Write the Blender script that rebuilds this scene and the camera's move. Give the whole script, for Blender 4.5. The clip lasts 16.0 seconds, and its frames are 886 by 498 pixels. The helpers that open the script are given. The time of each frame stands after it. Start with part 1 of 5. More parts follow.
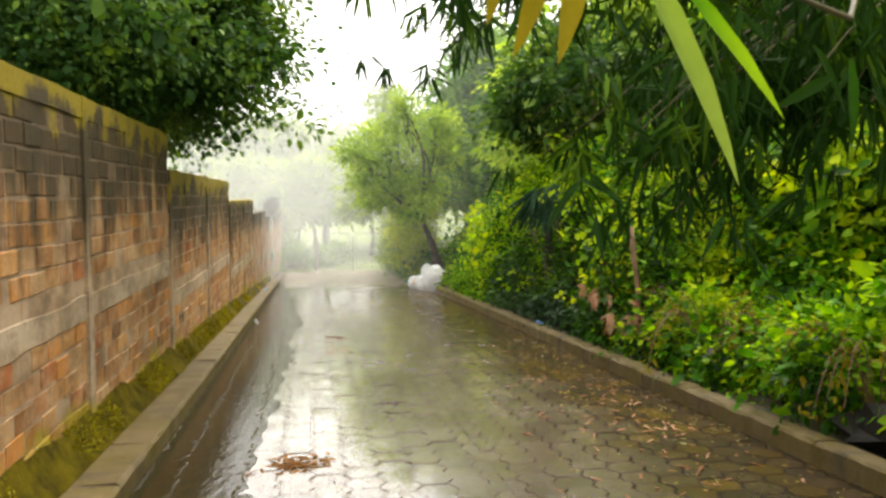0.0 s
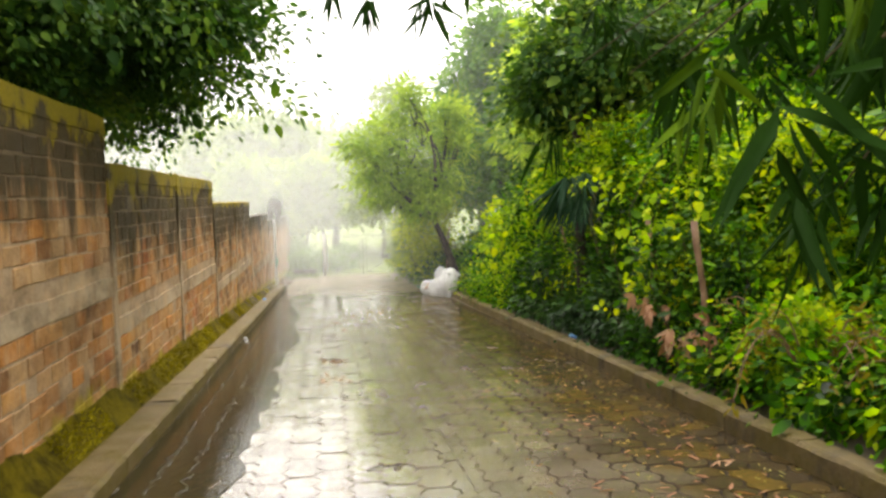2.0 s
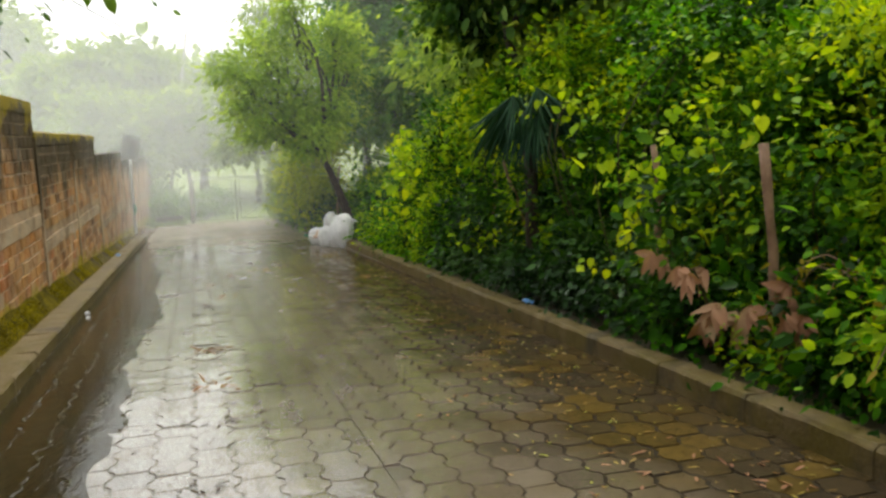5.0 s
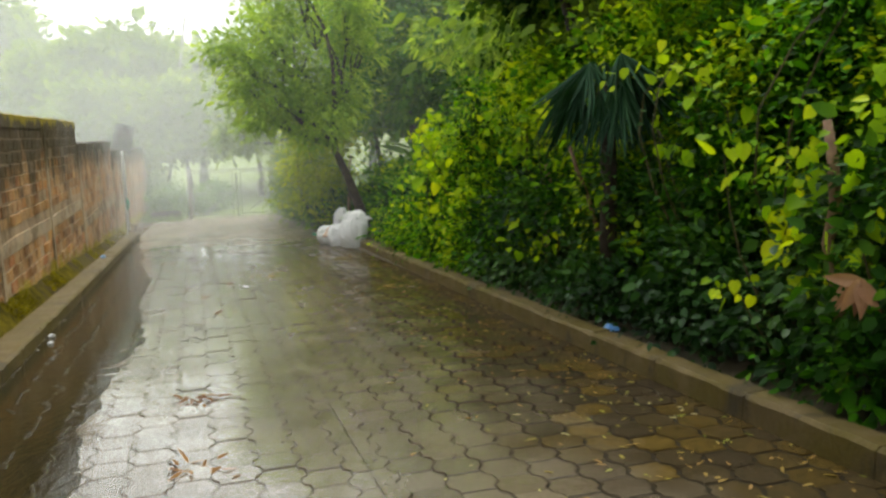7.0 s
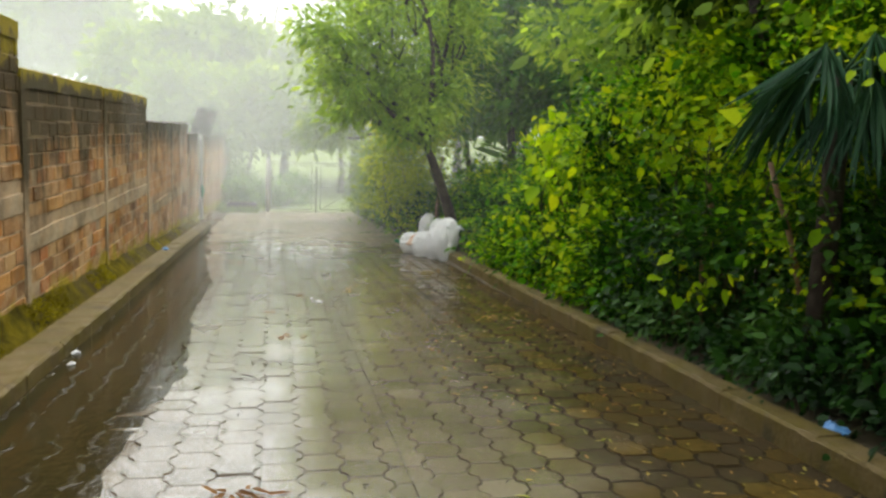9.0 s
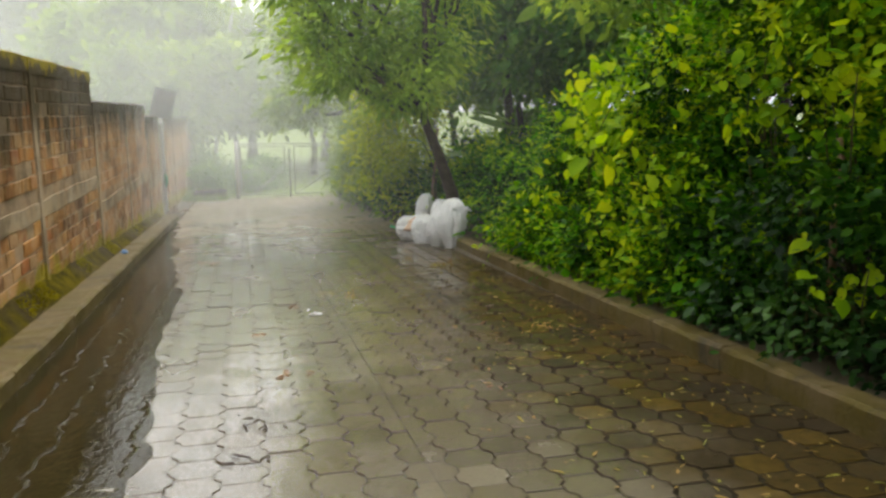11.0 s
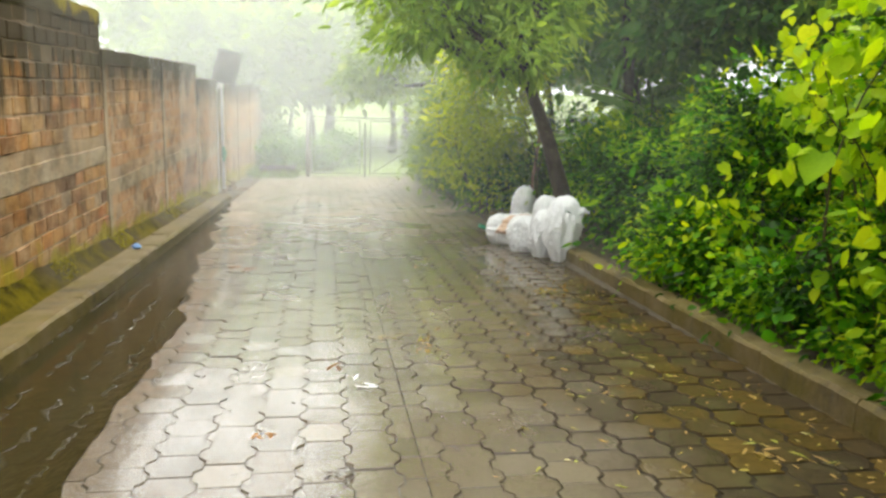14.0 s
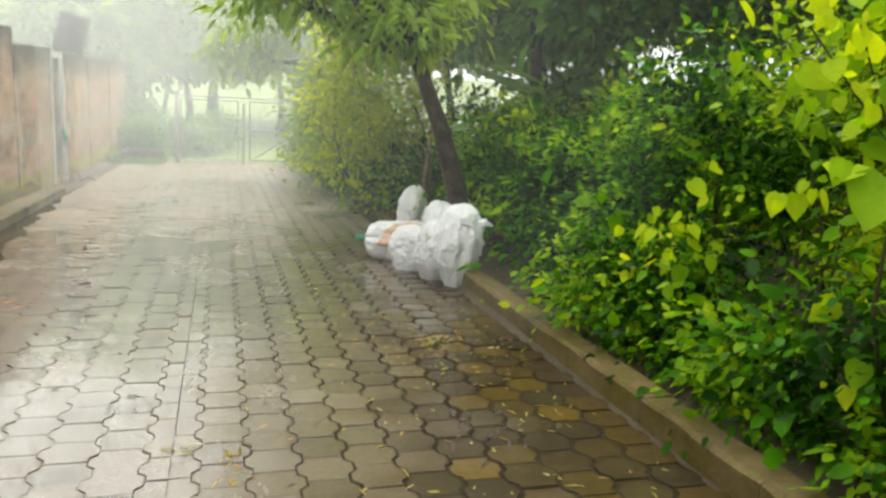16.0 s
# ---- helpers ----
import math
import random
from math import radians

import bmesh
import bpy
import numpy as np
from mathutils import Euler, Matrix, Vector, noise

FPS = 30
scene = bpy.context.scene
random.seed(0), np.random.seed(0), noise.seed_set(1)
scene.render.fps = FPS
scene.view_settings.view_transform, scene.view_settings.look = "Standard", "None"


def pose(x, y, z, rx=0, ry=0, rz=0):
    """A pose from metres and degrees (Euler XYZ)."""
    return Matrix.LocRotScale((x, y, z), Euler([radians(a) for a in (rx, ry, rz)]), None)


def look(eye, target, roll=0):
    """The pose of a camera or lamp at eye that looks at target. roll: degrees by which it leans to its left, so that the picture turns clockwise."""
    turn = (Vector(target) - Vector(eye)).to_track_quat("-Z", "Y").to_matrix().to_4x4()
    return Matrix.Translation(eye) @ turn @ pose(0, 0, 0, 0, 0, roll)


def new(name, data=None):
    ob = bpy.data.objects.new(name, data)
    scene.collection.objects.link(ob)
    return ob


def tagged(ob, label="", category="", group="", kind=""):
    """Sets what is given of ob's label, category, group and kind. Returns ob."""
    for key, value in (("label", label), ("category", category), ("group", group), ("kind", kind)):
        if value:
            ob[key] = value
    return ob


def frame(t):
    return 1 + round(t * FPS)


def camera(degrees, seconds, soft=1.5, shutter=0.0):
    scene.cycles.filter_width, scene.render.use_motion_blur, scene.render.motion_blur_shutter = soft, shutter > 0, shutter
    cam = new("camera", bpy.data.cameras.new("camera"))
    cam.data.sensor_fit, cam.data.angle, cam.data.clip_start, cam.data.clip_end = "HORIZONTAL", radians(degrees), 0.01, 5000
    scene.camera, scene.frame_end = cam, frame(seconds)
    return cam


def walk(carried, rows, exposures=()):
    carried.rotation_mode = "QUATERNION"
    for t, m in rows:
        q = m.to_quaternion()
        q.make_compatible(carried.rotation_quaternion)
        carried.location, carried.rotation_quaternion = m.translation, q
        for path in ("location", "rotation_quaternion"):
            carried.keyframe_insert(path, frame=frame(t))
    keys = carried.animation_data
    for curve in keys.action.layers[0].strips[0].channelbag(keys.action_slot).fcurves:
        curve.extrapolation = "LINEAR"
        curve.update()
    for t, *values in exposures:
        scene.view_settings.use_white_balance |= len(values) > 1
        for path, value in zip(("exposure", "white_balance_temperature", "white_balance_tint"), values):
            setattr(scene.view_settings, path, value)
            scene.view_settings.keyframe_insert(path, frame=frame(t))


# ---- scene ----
cam = camera(57.7, 16.0, soft=2.7)
METRES, EYE, TILT, LEAN, TURN = 16.70, 1.614, -2.23, -2.07, -9.2
ROWS = [
    (0.0, 0.0, 0.0, 0.0, -0.06, -1.41, 2.26),
    (0.5, 0.0059, 0.0291, -0.0024, -0.51, -3.56, 1.28),
    (1.0, 0.0049, 0.0584, -0.0042, -0.76, -5.17, -0.72),
    (1.5, 0.0054, 0.0879, -0.0021, -2.15, -3.8, 0.62),
    (2.0, 0.0004, 0.1213, 0.0008, 0.95, -1.4, 3.68),
    (2.5, -0.0035, 0.1482, 0.0006, -0.46, -2.06, 4.69),
    (3.0, -0.0064, 0.1803, -0.0018, -0.88, -4.88, 3.36),
    (3.5, -0.0123, 0.2082, -0.0015, -4.25, -5.36, 3.16),
    (6.0, -0.0402, 0.3632, -0.0041, -8.33, -6.39, 4.11),
    (6.5, -0.0439, 0.3952, -0.0044, -5.08, -6.18, 3.0),
    (7.0, -0.0421, 0.4234, -0.0042, -7.93, -6.57, 4.01),
    (7.5, -0.0422, 0.4535, -0.0063, -7.9, -7.26, 1.84),
    (8.0, -0.0478, 0.485, -0.0064, -6.16, -8.45, 1.69),
    (8.5, -0.0501, 0.5174, -0.0052, -1.73, -5.46, -0.09),
    (9.0, -0.0578, 0.5467, -0.0052, -2.45, -5.93, -0.04),
    (11.5, -0.0904, 0.7008, -0.0079, -4.61, -8.97, 3.13),
    (12.0, -0.09, 0.7331, -0.0091, 3.28, -11.54, 5.67),
    (12.5, -0.0923, 0.7617, -0.0113, 3.55, -12.23, 2.74),
    (13.0, -0.0869, 0.7936, -0.0128, 2.05, -13.04, 1.06),
    (13.5, -0.0892, 0.8241, -0.0124, 1.58, -13.72, 0.12),
    (14.0, -0.0922, 0.8544, -0.0104, 1.0, -8.91, 0.48),
    (14.5, -0.0881, 0.8909, -0.0087, -0.18, -8.6, 0.06),
    (15.0, -0.0839, 0.9222, -0.0092, -4.71, -9.48, 2.06),
    (15.5, -0.0753, 0.9553, -0.0084, -5.08, -9.48, -1.39),
    (16.0, -0.0726, 0.9855, -0.0092, -5.9, -10.03, -0.86),
]
walk(cam, [(t, pose(0, 0, EYE, TILT, LEAN, TURN) @ pose(METRES * x, METRES * y, METRES * z, 90 + pitch, roll, yaw)) for t, x, y, z, yaw, pitch, roll in ROWS],
     [(0.0, 0.38, 6900, 15), (1.5, 0.52, 7000, 17), (3.0, 0.05, 6800, 13), (3.5, -0.03, 6800, 13), (6.0, -0.23, 6500, 10), (7.5, -0.06, 6500, 9), (8.5, 0.12, 6500, 11), (9.0, 0.0, 6500, 10), (11.5, -0.20, 6600, 12), (12.0, 0.16, 6650, 12), (12.5, 0.40, 6650, 12), (13.0, 0.52, 6600, 12), (14.5, 0.38, 6500, 10), (16.0, 0.34, 6500, 10)])

# ---- world, sun, exposure ----
SUN_ELEV, SUN_AZ = radians(58), radians(30)
world = bpy.data.worlds.new("overcast_sky")
scene.world = world
world.use_nodes = True
wn = world.node_tree
sky = wn.nodes.new("ShaderNodeTexSky")
sky.sky_type, sky.sun_disc = "NISHITA", False
sky.sun_elevation, sky.sun_rotation = SUN_ELEV, SUN_AZ
sky.air_density, sky.dust_density, sky.ozone_density = 1.2, 6.0, 0.5
cloud = wn.nodes.new("ShaderNodeMix")
cloud.data_type = "RGBA"
cloud.inputs[0].default_value = 0.86
cloud.inputs[7].default_value = (20.6, 21.2, 20.5, 1)
wn.links.new(sky.outputs[0], cloud.inputs[6])
wn.links.new(cloud.outputs[2], wn.nodes["Background"].inputs[0])
wn.nodes["Background"].inputs[1].default_value = 0.12
sun = new("sun", bpy.data.lights.new("sun", "SUN"))
sun.data.energy, sun.data.angle, sun.data.color = 3.2, radians(35), (1, 0.97, 0.9)
sun.matrix_world = look((30 * math.sin(SUN_AZ) * math.cos(SUN_ELEV), 30 * math.cos(SUN_AZ) * math.cos(SUN_ELEV), 30 * math.sin(SUN_ELEV)), (0, 0, 0))

SLOPE = 0.05                # the lane falls away ahead
GATE_Y = 40.8


def gz(y):
    """Height of the lane's surface."""
    return -SLOPE * min(y, GATE_Y + 1)


# ---- materials ----
def material(name):
    m = bpy.data.materials.new(name)
    m.use_nodes = True
    nt = m.node_tree
    return m, nt, nt.nodes["Principled BSDF"]


def nd(nt, kind, **settings):
    n = nt.nodes.new("ShaderNode" + kind)
    for key, value in settings.items():
        n.inputs[key].default_value = value
    return n


def ramp(nt, src, stops):
    r = nt.nodes.new("ShaderNodeValToRGB")
    e = r.color_ramp.elements
    while len(e) < len(stops):
        e.new(0.5)
    for el, (p, c) in zip(e, stops):
        el.position = p
        el.color = (*c, 1) if len(c) == 3 else c
    nt.links.new(src, r.inputs[0])
    return r.outputs[0]


def mixc(nt, fac, a, b, mode="MIX"):
    m = nt.nodes.new("ShaderNodeMix")
    m.data_type, m.blend_type = "RGBA", mode
    for socket, v in ((m.inputs[0], fac), (m.inputs[6], a), (m.inputs[7], b)):
        if isinstance(v, (int, float)):
            socket.default_value = v
        elif isinstance(v, tuple):
            socket.default_value = (*v, 1) if len(v) == 3 else v
        else:
            nt.links.new(v, socket)
    return m.outputs[2]


def calc(nt, op, a, b=0.0, clamp=False):
    m = nt.nodes.new("ShaderNodeMath")
    m.operation, m.use_clamp = op, clamp
    for socket, v in ((m.inputs[0], a), (m.inputs[1], b)):
        if isinstance(v, (int, float)):
            socket.default_value = v
        else:
            nt.links.new(v, socket)
    return m.outputs[0]


def position(nt):
    g = nt.nodes.new("ShaderNodeNewGeometry")
    s = nt.nodes.new("ShaderNodeSeparateXYZ")
    nt.links.new(g.outputs["Position"], s.inputs[0])
    return g, s.outputs[0], s.outputs[1], s.outputs[2]


def noise_of(nt, geo, scale, detail=4.0, rough=0.55, stretch=None):
    n = nd(nt, "TexNoise", Scale=scale, Detail=detail, Roughness=rough)
    src = geo.outputs["Position"]
    if stretch:
        mp = nt.nodes.new("ShaderNodeMapping")
        mp.inputs["Scale"].default_value = stretch
        nt.links.new(src, mp.inputs[0])
        src = mp.outputs[0]
    nt.links.new(src, n.inputs["Vector"])
    return n.outputs[0]


def bump(nt, bsdf, height, strength=0.4, distance=0.01, socket="Normal"):
    b = nd(nt, "Bump", Strength=strength, Distance=distance)
    nt.links.new(height, b.inputs["Height"])
    nt.links.new(b.outputs[0], bsdf.inputs[socket])


def wall_height(nt, y, z):
    """Height over the lane, for moss and splash marks."""
    return calc(nt, "ADD", z, calc(nt, "MULTIPLY", y, SLOPE))


def masonry(name, base_stops, top, moss_top, per_piece=True, run=2.0, black=0.95):
    """Wet weathered wall surface: algae below the coping, moss on top and at the foot."""
    m, nt, b = material(name)
    geo, x, y, z = position(nt)
    if per_piece:
        info = nt.nodes.new("ShaderNodeObjectInfo").outputs["Random"]
        tone = calc(nt, "FRACT", calc(nt, "ADD", info, calc(nt, "MULTIPLY", geo.outputs["Random Per Island"], 1.0)))
    else:
        tone = noise_of(nt, geo, 1.7)
    col = ramp(nt, tone, base_stops)
    fine = noise_of(nt, geo, 38, 6, 0.7)
    col = mixc(nt, 0.45, col, ramp(nt, fine, [(0.25, (0.25, 0.25, 0.25)), (0.7, (0.95, 0.95, 0.95))]), "MULTIPLY")
    patch = noise_of(nt, geo, 1.3, 5, 0.6)
    # cement smears and lime bloom
    col = mixc(nt, ramp(nt, noise_of(nt, geo, 3.1, 6, 0.7), [(0.46, (0, 0, 0)), (0.66, (0.8, 0.8, 0.8))]), col, mixc(nt, fine, (0.32, 0.20, 0.105), (0.54, 0.37, 0.21)))
    grime = ramp(nt, noise_of(nt, geo, 1.5, 7, 0.72, (1, 1, 1.6)), [(0.36, (0.36, 0.33, 0.28)), (0.56, (1, 1, 1))])
    col = mixc(nt, 0.85, col, grime, "MULTIPLY")
    # black algae, drawn down in streaks from the coping
    streak = noise_of(nt, geo, 1.0, 5, 0.65, (3.0, 3.2, 0.45))
    depth = calc(nt, "SUBTRACT", top, z)
    reach = calc(nt, "ADD", calc(nt, "MULTIPLY", streak, run), calc(nt, "MULTIPLY", depth, -1.0))
    algae = ramp(nt, reach, [(0.04, (0, 0, 0)), (0.5, (black, black, black))])
    col = mixc(nt, algae, col, mixc(nt, patch, (0.018, 0.015, 0.008), (0.062, 0.047, 0.020)))
    # yellow moss on the top courses
    if moss_top:
        spots = calc(nt, "ADD", calc(nt, "MULTIPLY", noise_of(nt, geo, 2.6, 6, 0.65), 1.5), calc(nt, "MULTIPLY", depth, -moss_top))
        col = mixc(nt, ramp(nt, spots, [(0.5, (0, 0, 0)), (0.66, (0.9, 0.9, 0.9))]), col, mixc(nt, fine, (0.10, 0.085, 0.006), (0.33, 0.25, 0.012)))
    # damp moss at the foot
    over = wall_height(nt, y, z)
    foot = calc(nt, "ADD", calc(nt, "MULTIPLY", noise_of(nt, geo, 2.2, 5, 0.6), 0.9), calc(nt, "MULTIPLY", over, -1.05))
    col = mixc(nt, ramp(nt, foot, [(-0.0, (0, 0, 0)), (0.14, (0.92, 0.92, 0.92))]), col, mixc(nt, noise_of(nt, geo, 6), (0.10, 0.08, 0.010), (0.38, 0.30, 0.014)))
    nt.links.new(col, b.inputs["Base Color"])
    nt.links.new(ramp(nt, patch, [(0.3, (0.5, 0.5, 0.5)), (0.7, (0.85, 0.85, 0.85))]), b.inputs["Roughness"])
    b.inputs["Specular IOR Level"].default_value = 0.12
    bump(nt, b, fine, 0.7, 0.012)
    return m


BRICK_STOPS = [(0.0, (0.16, 0.085, 0.040)), (0.22, (0.50, 0.215, 0.050)), (0.45, (0.33, 0.175, 0.072)), (0.62, (0.52, 0.26, 0.075)), (0.8, (0.42, 0.265, 0.125)), (1.0, (0.40, 0.135, 0.040))]
# far bricks and mortar, lightened for haze
FAR_STOPS = [(0.0, (0.36, 0.18, 0.075)), (0.5, (0.50, 0.28, 0.13)), (1.0, (0.43, 0.22, 0.10))]
FAR_MORTAR = [(0.2, (0.34, 0.23, 0.14)), (0.8, (0.44, 0.31, 0.20))]
MORTAR_STOPS = [(0.2, (0.30, 0.21, 0.125)), (0.8, (0.47, 0.35, 0.225))]
CEMENT_STOPS = [(0.2, (0.30, 0.225, 0.14)), (0.8, (0.50, 0.40, 0.27))]


def plain(name, a, b_, scale=6.0, rough=0.6, metal=0.0, relief=0.3, fine=40.0, specular=0.5):
    """Two tones broken up by a coarse and a fine noise."""
    m, nt, b = material(name)
    geo, x, y, z = position(nt)
    n1, n2 = noise_of(nt, geo, scale, 5, 0.6), noise_of(nt, geo, fine, 5, 0.65)
    col = mixc(nt, ramp(nt, n1, [(0.3, (0, 0, 0)), (0.7, (1, 1, 1))]), a, b_)
    col = mixc(nt, 0.35, col, ramp(nt, n2, [(0.25, (0.35, 0.35, 0.35)), (0.75, (1, 1, 1))]), "MULTIPLY")
    nt.links.new(col, b.inputs["Base Color"])
    b.inputs["Roughness"].default_value, b.inputs["Metallic"].default_value = rough, metal
    b.inputs["Specular IOR Level"].default_value = specular
    if relief:
        bump(nt, b, n2, relief, 0.01)
    return m


def leaf_material(name, stops, translucent=0.35, rough=0.35, vary=1.3, gloss=0.06):
    """Wet leaves in light and dark clumps, each of its own tone, with light shining through the blade."""
    m, nt, b = material(name)
    geo, x, y, z = position(nt)
    # broad noise clumps the tones; on hedges this paints lit and shaded boughs
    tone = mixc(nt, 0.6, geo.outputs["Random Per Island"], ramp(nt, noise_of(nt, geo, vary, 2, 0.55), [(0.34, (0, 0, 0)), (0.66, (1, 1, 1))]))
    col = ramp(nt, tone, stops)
    col = mixc(nt, 0.3, col, ramp(nt, noise_of(nt, geo, 45, 3), [(0.3, (0.55, 0.55, 0.55)), (0.7, (1, 1, 1))]), "MULTIPLY")
    nt.links.new(col, b.inputs["Base Color"])
    b.inputs["Roughness"].default_value = rough + 0.1
    b.inputs["Specular IOR Level"].default_value = gloss
    tr = nt.nodes.new("ShaderNodeBsdfTranslucent")
    nt.links.new(mixc(nt, 0.6, col, mixc(nt, 1.0, col, (2.2, 2.0, 0.2), "MULTIPLY")), tr.inputs[0])
    mix = nt.nodes.new("ShaderNodeMixShader")
    mix.inputs[0].default_value = translucent
    nt.links.new(b.outputs[0], mix.inputs[1])
    nt.links.new(tr.outputs[0], mix.inputs[2])
    nt.links.new(mix.outputs[0], nt.nodes["Material Output"].inputs[0])
    return m


def paver_material():
    m, nt, b = material("wet_concrete_paver")
    geo, x, y, z = position(nt)
    info = nt.nodes.new("ShaderNodeObjectInfo").outputs["Random"]
    tone = calc(nt, "FRACT", calc(nt, "ADD", info, geo.outputs["Random Per Island"]))
    col = ramp(nt, tone, [(0, (0.092, 0.072, 0.048)), (0.5, (0.137, 0.110, 0.078)), (0.85, (0.115, 0.089, 0.057)), (1, (0.17, 0.139, 0.098))])
    fine, broad = noise_of(nt, geo, 55, 6, 0.7), noise_of(nt, geo, 0.9, 4, 0.6)
    col = mixc(nt, 0.4, col, ramp(nt, fine, [(0.25, (0.3, 0.3, 0.3)), (0.75, (1, 1, 1))]), "MULTIPLY")
    # mud washed to the verge, painted darker for the shade of the shrubs
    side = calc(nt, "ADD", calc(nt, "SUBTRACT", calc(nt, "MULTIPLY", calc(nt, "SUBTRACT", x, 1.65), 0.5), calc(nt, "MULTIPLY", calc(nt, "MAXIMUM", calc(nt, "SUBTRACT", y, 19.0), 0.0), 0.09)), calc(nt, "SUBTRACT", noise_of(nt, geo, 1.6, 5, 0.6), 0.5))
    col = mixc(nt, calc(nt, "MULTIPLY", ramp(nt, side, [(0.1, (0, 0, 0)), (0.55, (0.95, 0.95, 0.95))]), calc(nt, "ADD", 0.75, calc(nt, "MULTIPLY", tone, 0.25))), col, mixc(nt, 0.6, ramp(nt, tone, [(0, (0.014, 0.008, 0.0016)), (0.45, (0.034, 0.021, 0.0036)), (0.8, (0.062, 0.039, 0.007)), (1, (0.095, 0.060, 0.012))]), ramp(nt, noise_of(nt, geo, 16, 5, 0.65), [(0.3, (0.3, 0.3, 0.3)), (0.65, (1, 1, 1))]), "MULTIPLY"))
    # green film
    col = mixc(nt, ramp(nt, noise_of(nt, geo, 0.8, 6, 0.7), [(0.58, (0, 0, 0)), (0.72, (0.28, 0.28, 0.28))]), col, (0.09, 0.09, 0.035))
    # pale silt towards the gate with standing puddles, lightened further for haze there
    silt_haze = calc(nt, "ADD", calc(nt, "MULTIPLY", calc(nt, "SUBTRACT", y, 24.5), 0.09), calc(nt, "MULTIPLY", calc(nt, "SUBTRACT", noise_of(nt, geo, 1.1, 5, 0.65), 0.5), 2.4))
    silt_haze = ramp(nt, silt_haze, [(0.0, (0, 0, 0)), (0.7, (0.9, 0.9, 0.9))])
    col = mixc(nt, silt_haze, col, mixc(nt, noise_of(nt, geo, 2.3, 6, 0.7), (0.17, 0.13, 0.085), (0.36, 0.29, 0.21)))
    puddle = ramp(nt, noise_of(nt, geo, 1.7, 5, 0.6, (1.2, 0.6, 1)), [(0.40, (0.7, 0.7, 0.7)), (0.54, (1, 1, 1))])
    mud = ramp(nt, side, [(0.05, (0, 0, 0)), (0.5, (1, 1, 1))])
    nt.links.new(col, b.inputs["Base Color"])
    film = ramp(nt, noise_of(nt, geo, 1.5, 5, 0.65, (1.4, 0.7, 1)), [(0.35, (0.08, 0.08, 0.08)), (0.68, (0.30, 0.30, 0.30))])
    nt.links.new(calc(nt, "ADD", film, calc(nt, "MULTIPLY", silt_haze, 0.35)), b.inputs["Roughness"])
    nt.links.new(calc(nt, "MULTIPLY", calc(nt, "MULTIPLY", puddle, calc(nt, "SUBTRACT", 1.0, calc(nt, "MULTIPLY", silt_haze, 0.35))), calc(nt, "MULTIPLY", ramp(nt, calc(nt, "ADD", calc(nt, "MULTIPLY", x, 0.5), calc(nt, "MULTIPLY", broad, 0.3)), [(0.5, (1, 1, 1)), (1.0, (0.45, 0.45, 0.45))]), calc(nt, "SUBTRACT", 1.0, calc(nt, "MULTIPLY", mud, 0.92)))), b.inputs["Coat Weight"])
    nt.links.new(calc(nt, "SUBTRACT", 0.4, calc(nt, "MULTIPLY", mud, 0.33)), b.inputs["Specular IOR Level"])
    b.inputs["Coat IOR"].default_value = 1.5
    nt.links.new(calc(nt, "ADD", 0.06, calc(nt, "MULTIPLY", silt_haze, 0.2)), b.inputs["Coat Roughness"])
    bump(nt, b, fine, 0.25, 0.005)
    swell = noise_of(nt, geo, 9, 3, 0.6)
    bump(nt, b, swell, 0.11, 0.02, "Coat Normal")
    return m


def joint_material():
    """Sand in the joints: under a film of water on the low side, packed with mud on the other."""
    m, nt, b = material("wet_joint_sand")
    geo, x, y, z = position(nt)
    n = noise_of(nt, geo, 9, 5, 0.65)
    dry = ramp(nt, calc(nt, "ADD", calc(nt, "MULTIPLY", x, 0.5), calc(nt, "SUBTRACT", n, 0.5)), [(0.36, (0, 0, 0)), (0.75, (1, 1, 1))])
    nt.links.new(mixc(nt, dry, mixc(nt, n, (0.03, 0.026, 0.018), (0.06, 0.052, 0.036)), mixc(nt, n, (0.008, 0.006, 0.0025), (0.022, 0.016, 0.007))), b.inputs["Base Color"])
    nt.links.new(calc(nt, "ADD", 0.22, calc(nt, "MULTIPLY", dry, 0.55)), b.inputs["Roughness"])
    nt.links.new(calc(nt, "SUBTRACT", 0.5, calc(nt, "MULTIPLY", dry, 0.42)), b.inputs["Specular IOR Level"])
    bump(nt, b, n, 0.3, 0.006)
    return m


def kerb_material():
    m, nt, b = material("mossy_kerb_concrete")
    geo, x, y, z = position(nt)
    fine = noise_of(nt, geo, 34, 6, 0.7)
    col = mixc(nt, noise_of(nt, geo, 2.4, 5, 0.6), (0.075, 0.053, 0.020), (0.22, 0.158, 0.066))
    col = mixc(nt, 0.45, col, ramp(nt, fine, [(0.3, (0.3, 0.3, 0.3)), (0.7, (1, 1, 1))]), "MULTIPLY")
    col = mixc(nt, ramp(nt, noise_of(nt, geo, 3.2, 6, 0.7), [(0.42, (0, 0, 0)), (0.58, (0.85, 0.85, 0.85))]), col, mixc(nt, fine, (0.035, 0.027, 0.004), (0.14, 0.105, 0.014)))
    col = mixc(nt, ramp(nt, noise_of(nt, geo, 1.1, 6, 0.75, (1, 2.4, 1)), [(0.52, (0, 0, 0)), (0.66, (0.85, 0.85, 0.85))]), col, (0.035, 0.028, 0.018))
    nt.links.new(col, b.inputs["Base Color"])
    b.inputs["Roughness"].default_value, b.inputs["Specular IOR Level"].default_value = 0.55, 0.2
    bump(nt, b, calc(nt, "ADD", fine, calc(nt, "MULTIPLY", noise_of(nt, geo, 7, 4), 1.5)), 0.8, 0.015)
    return m


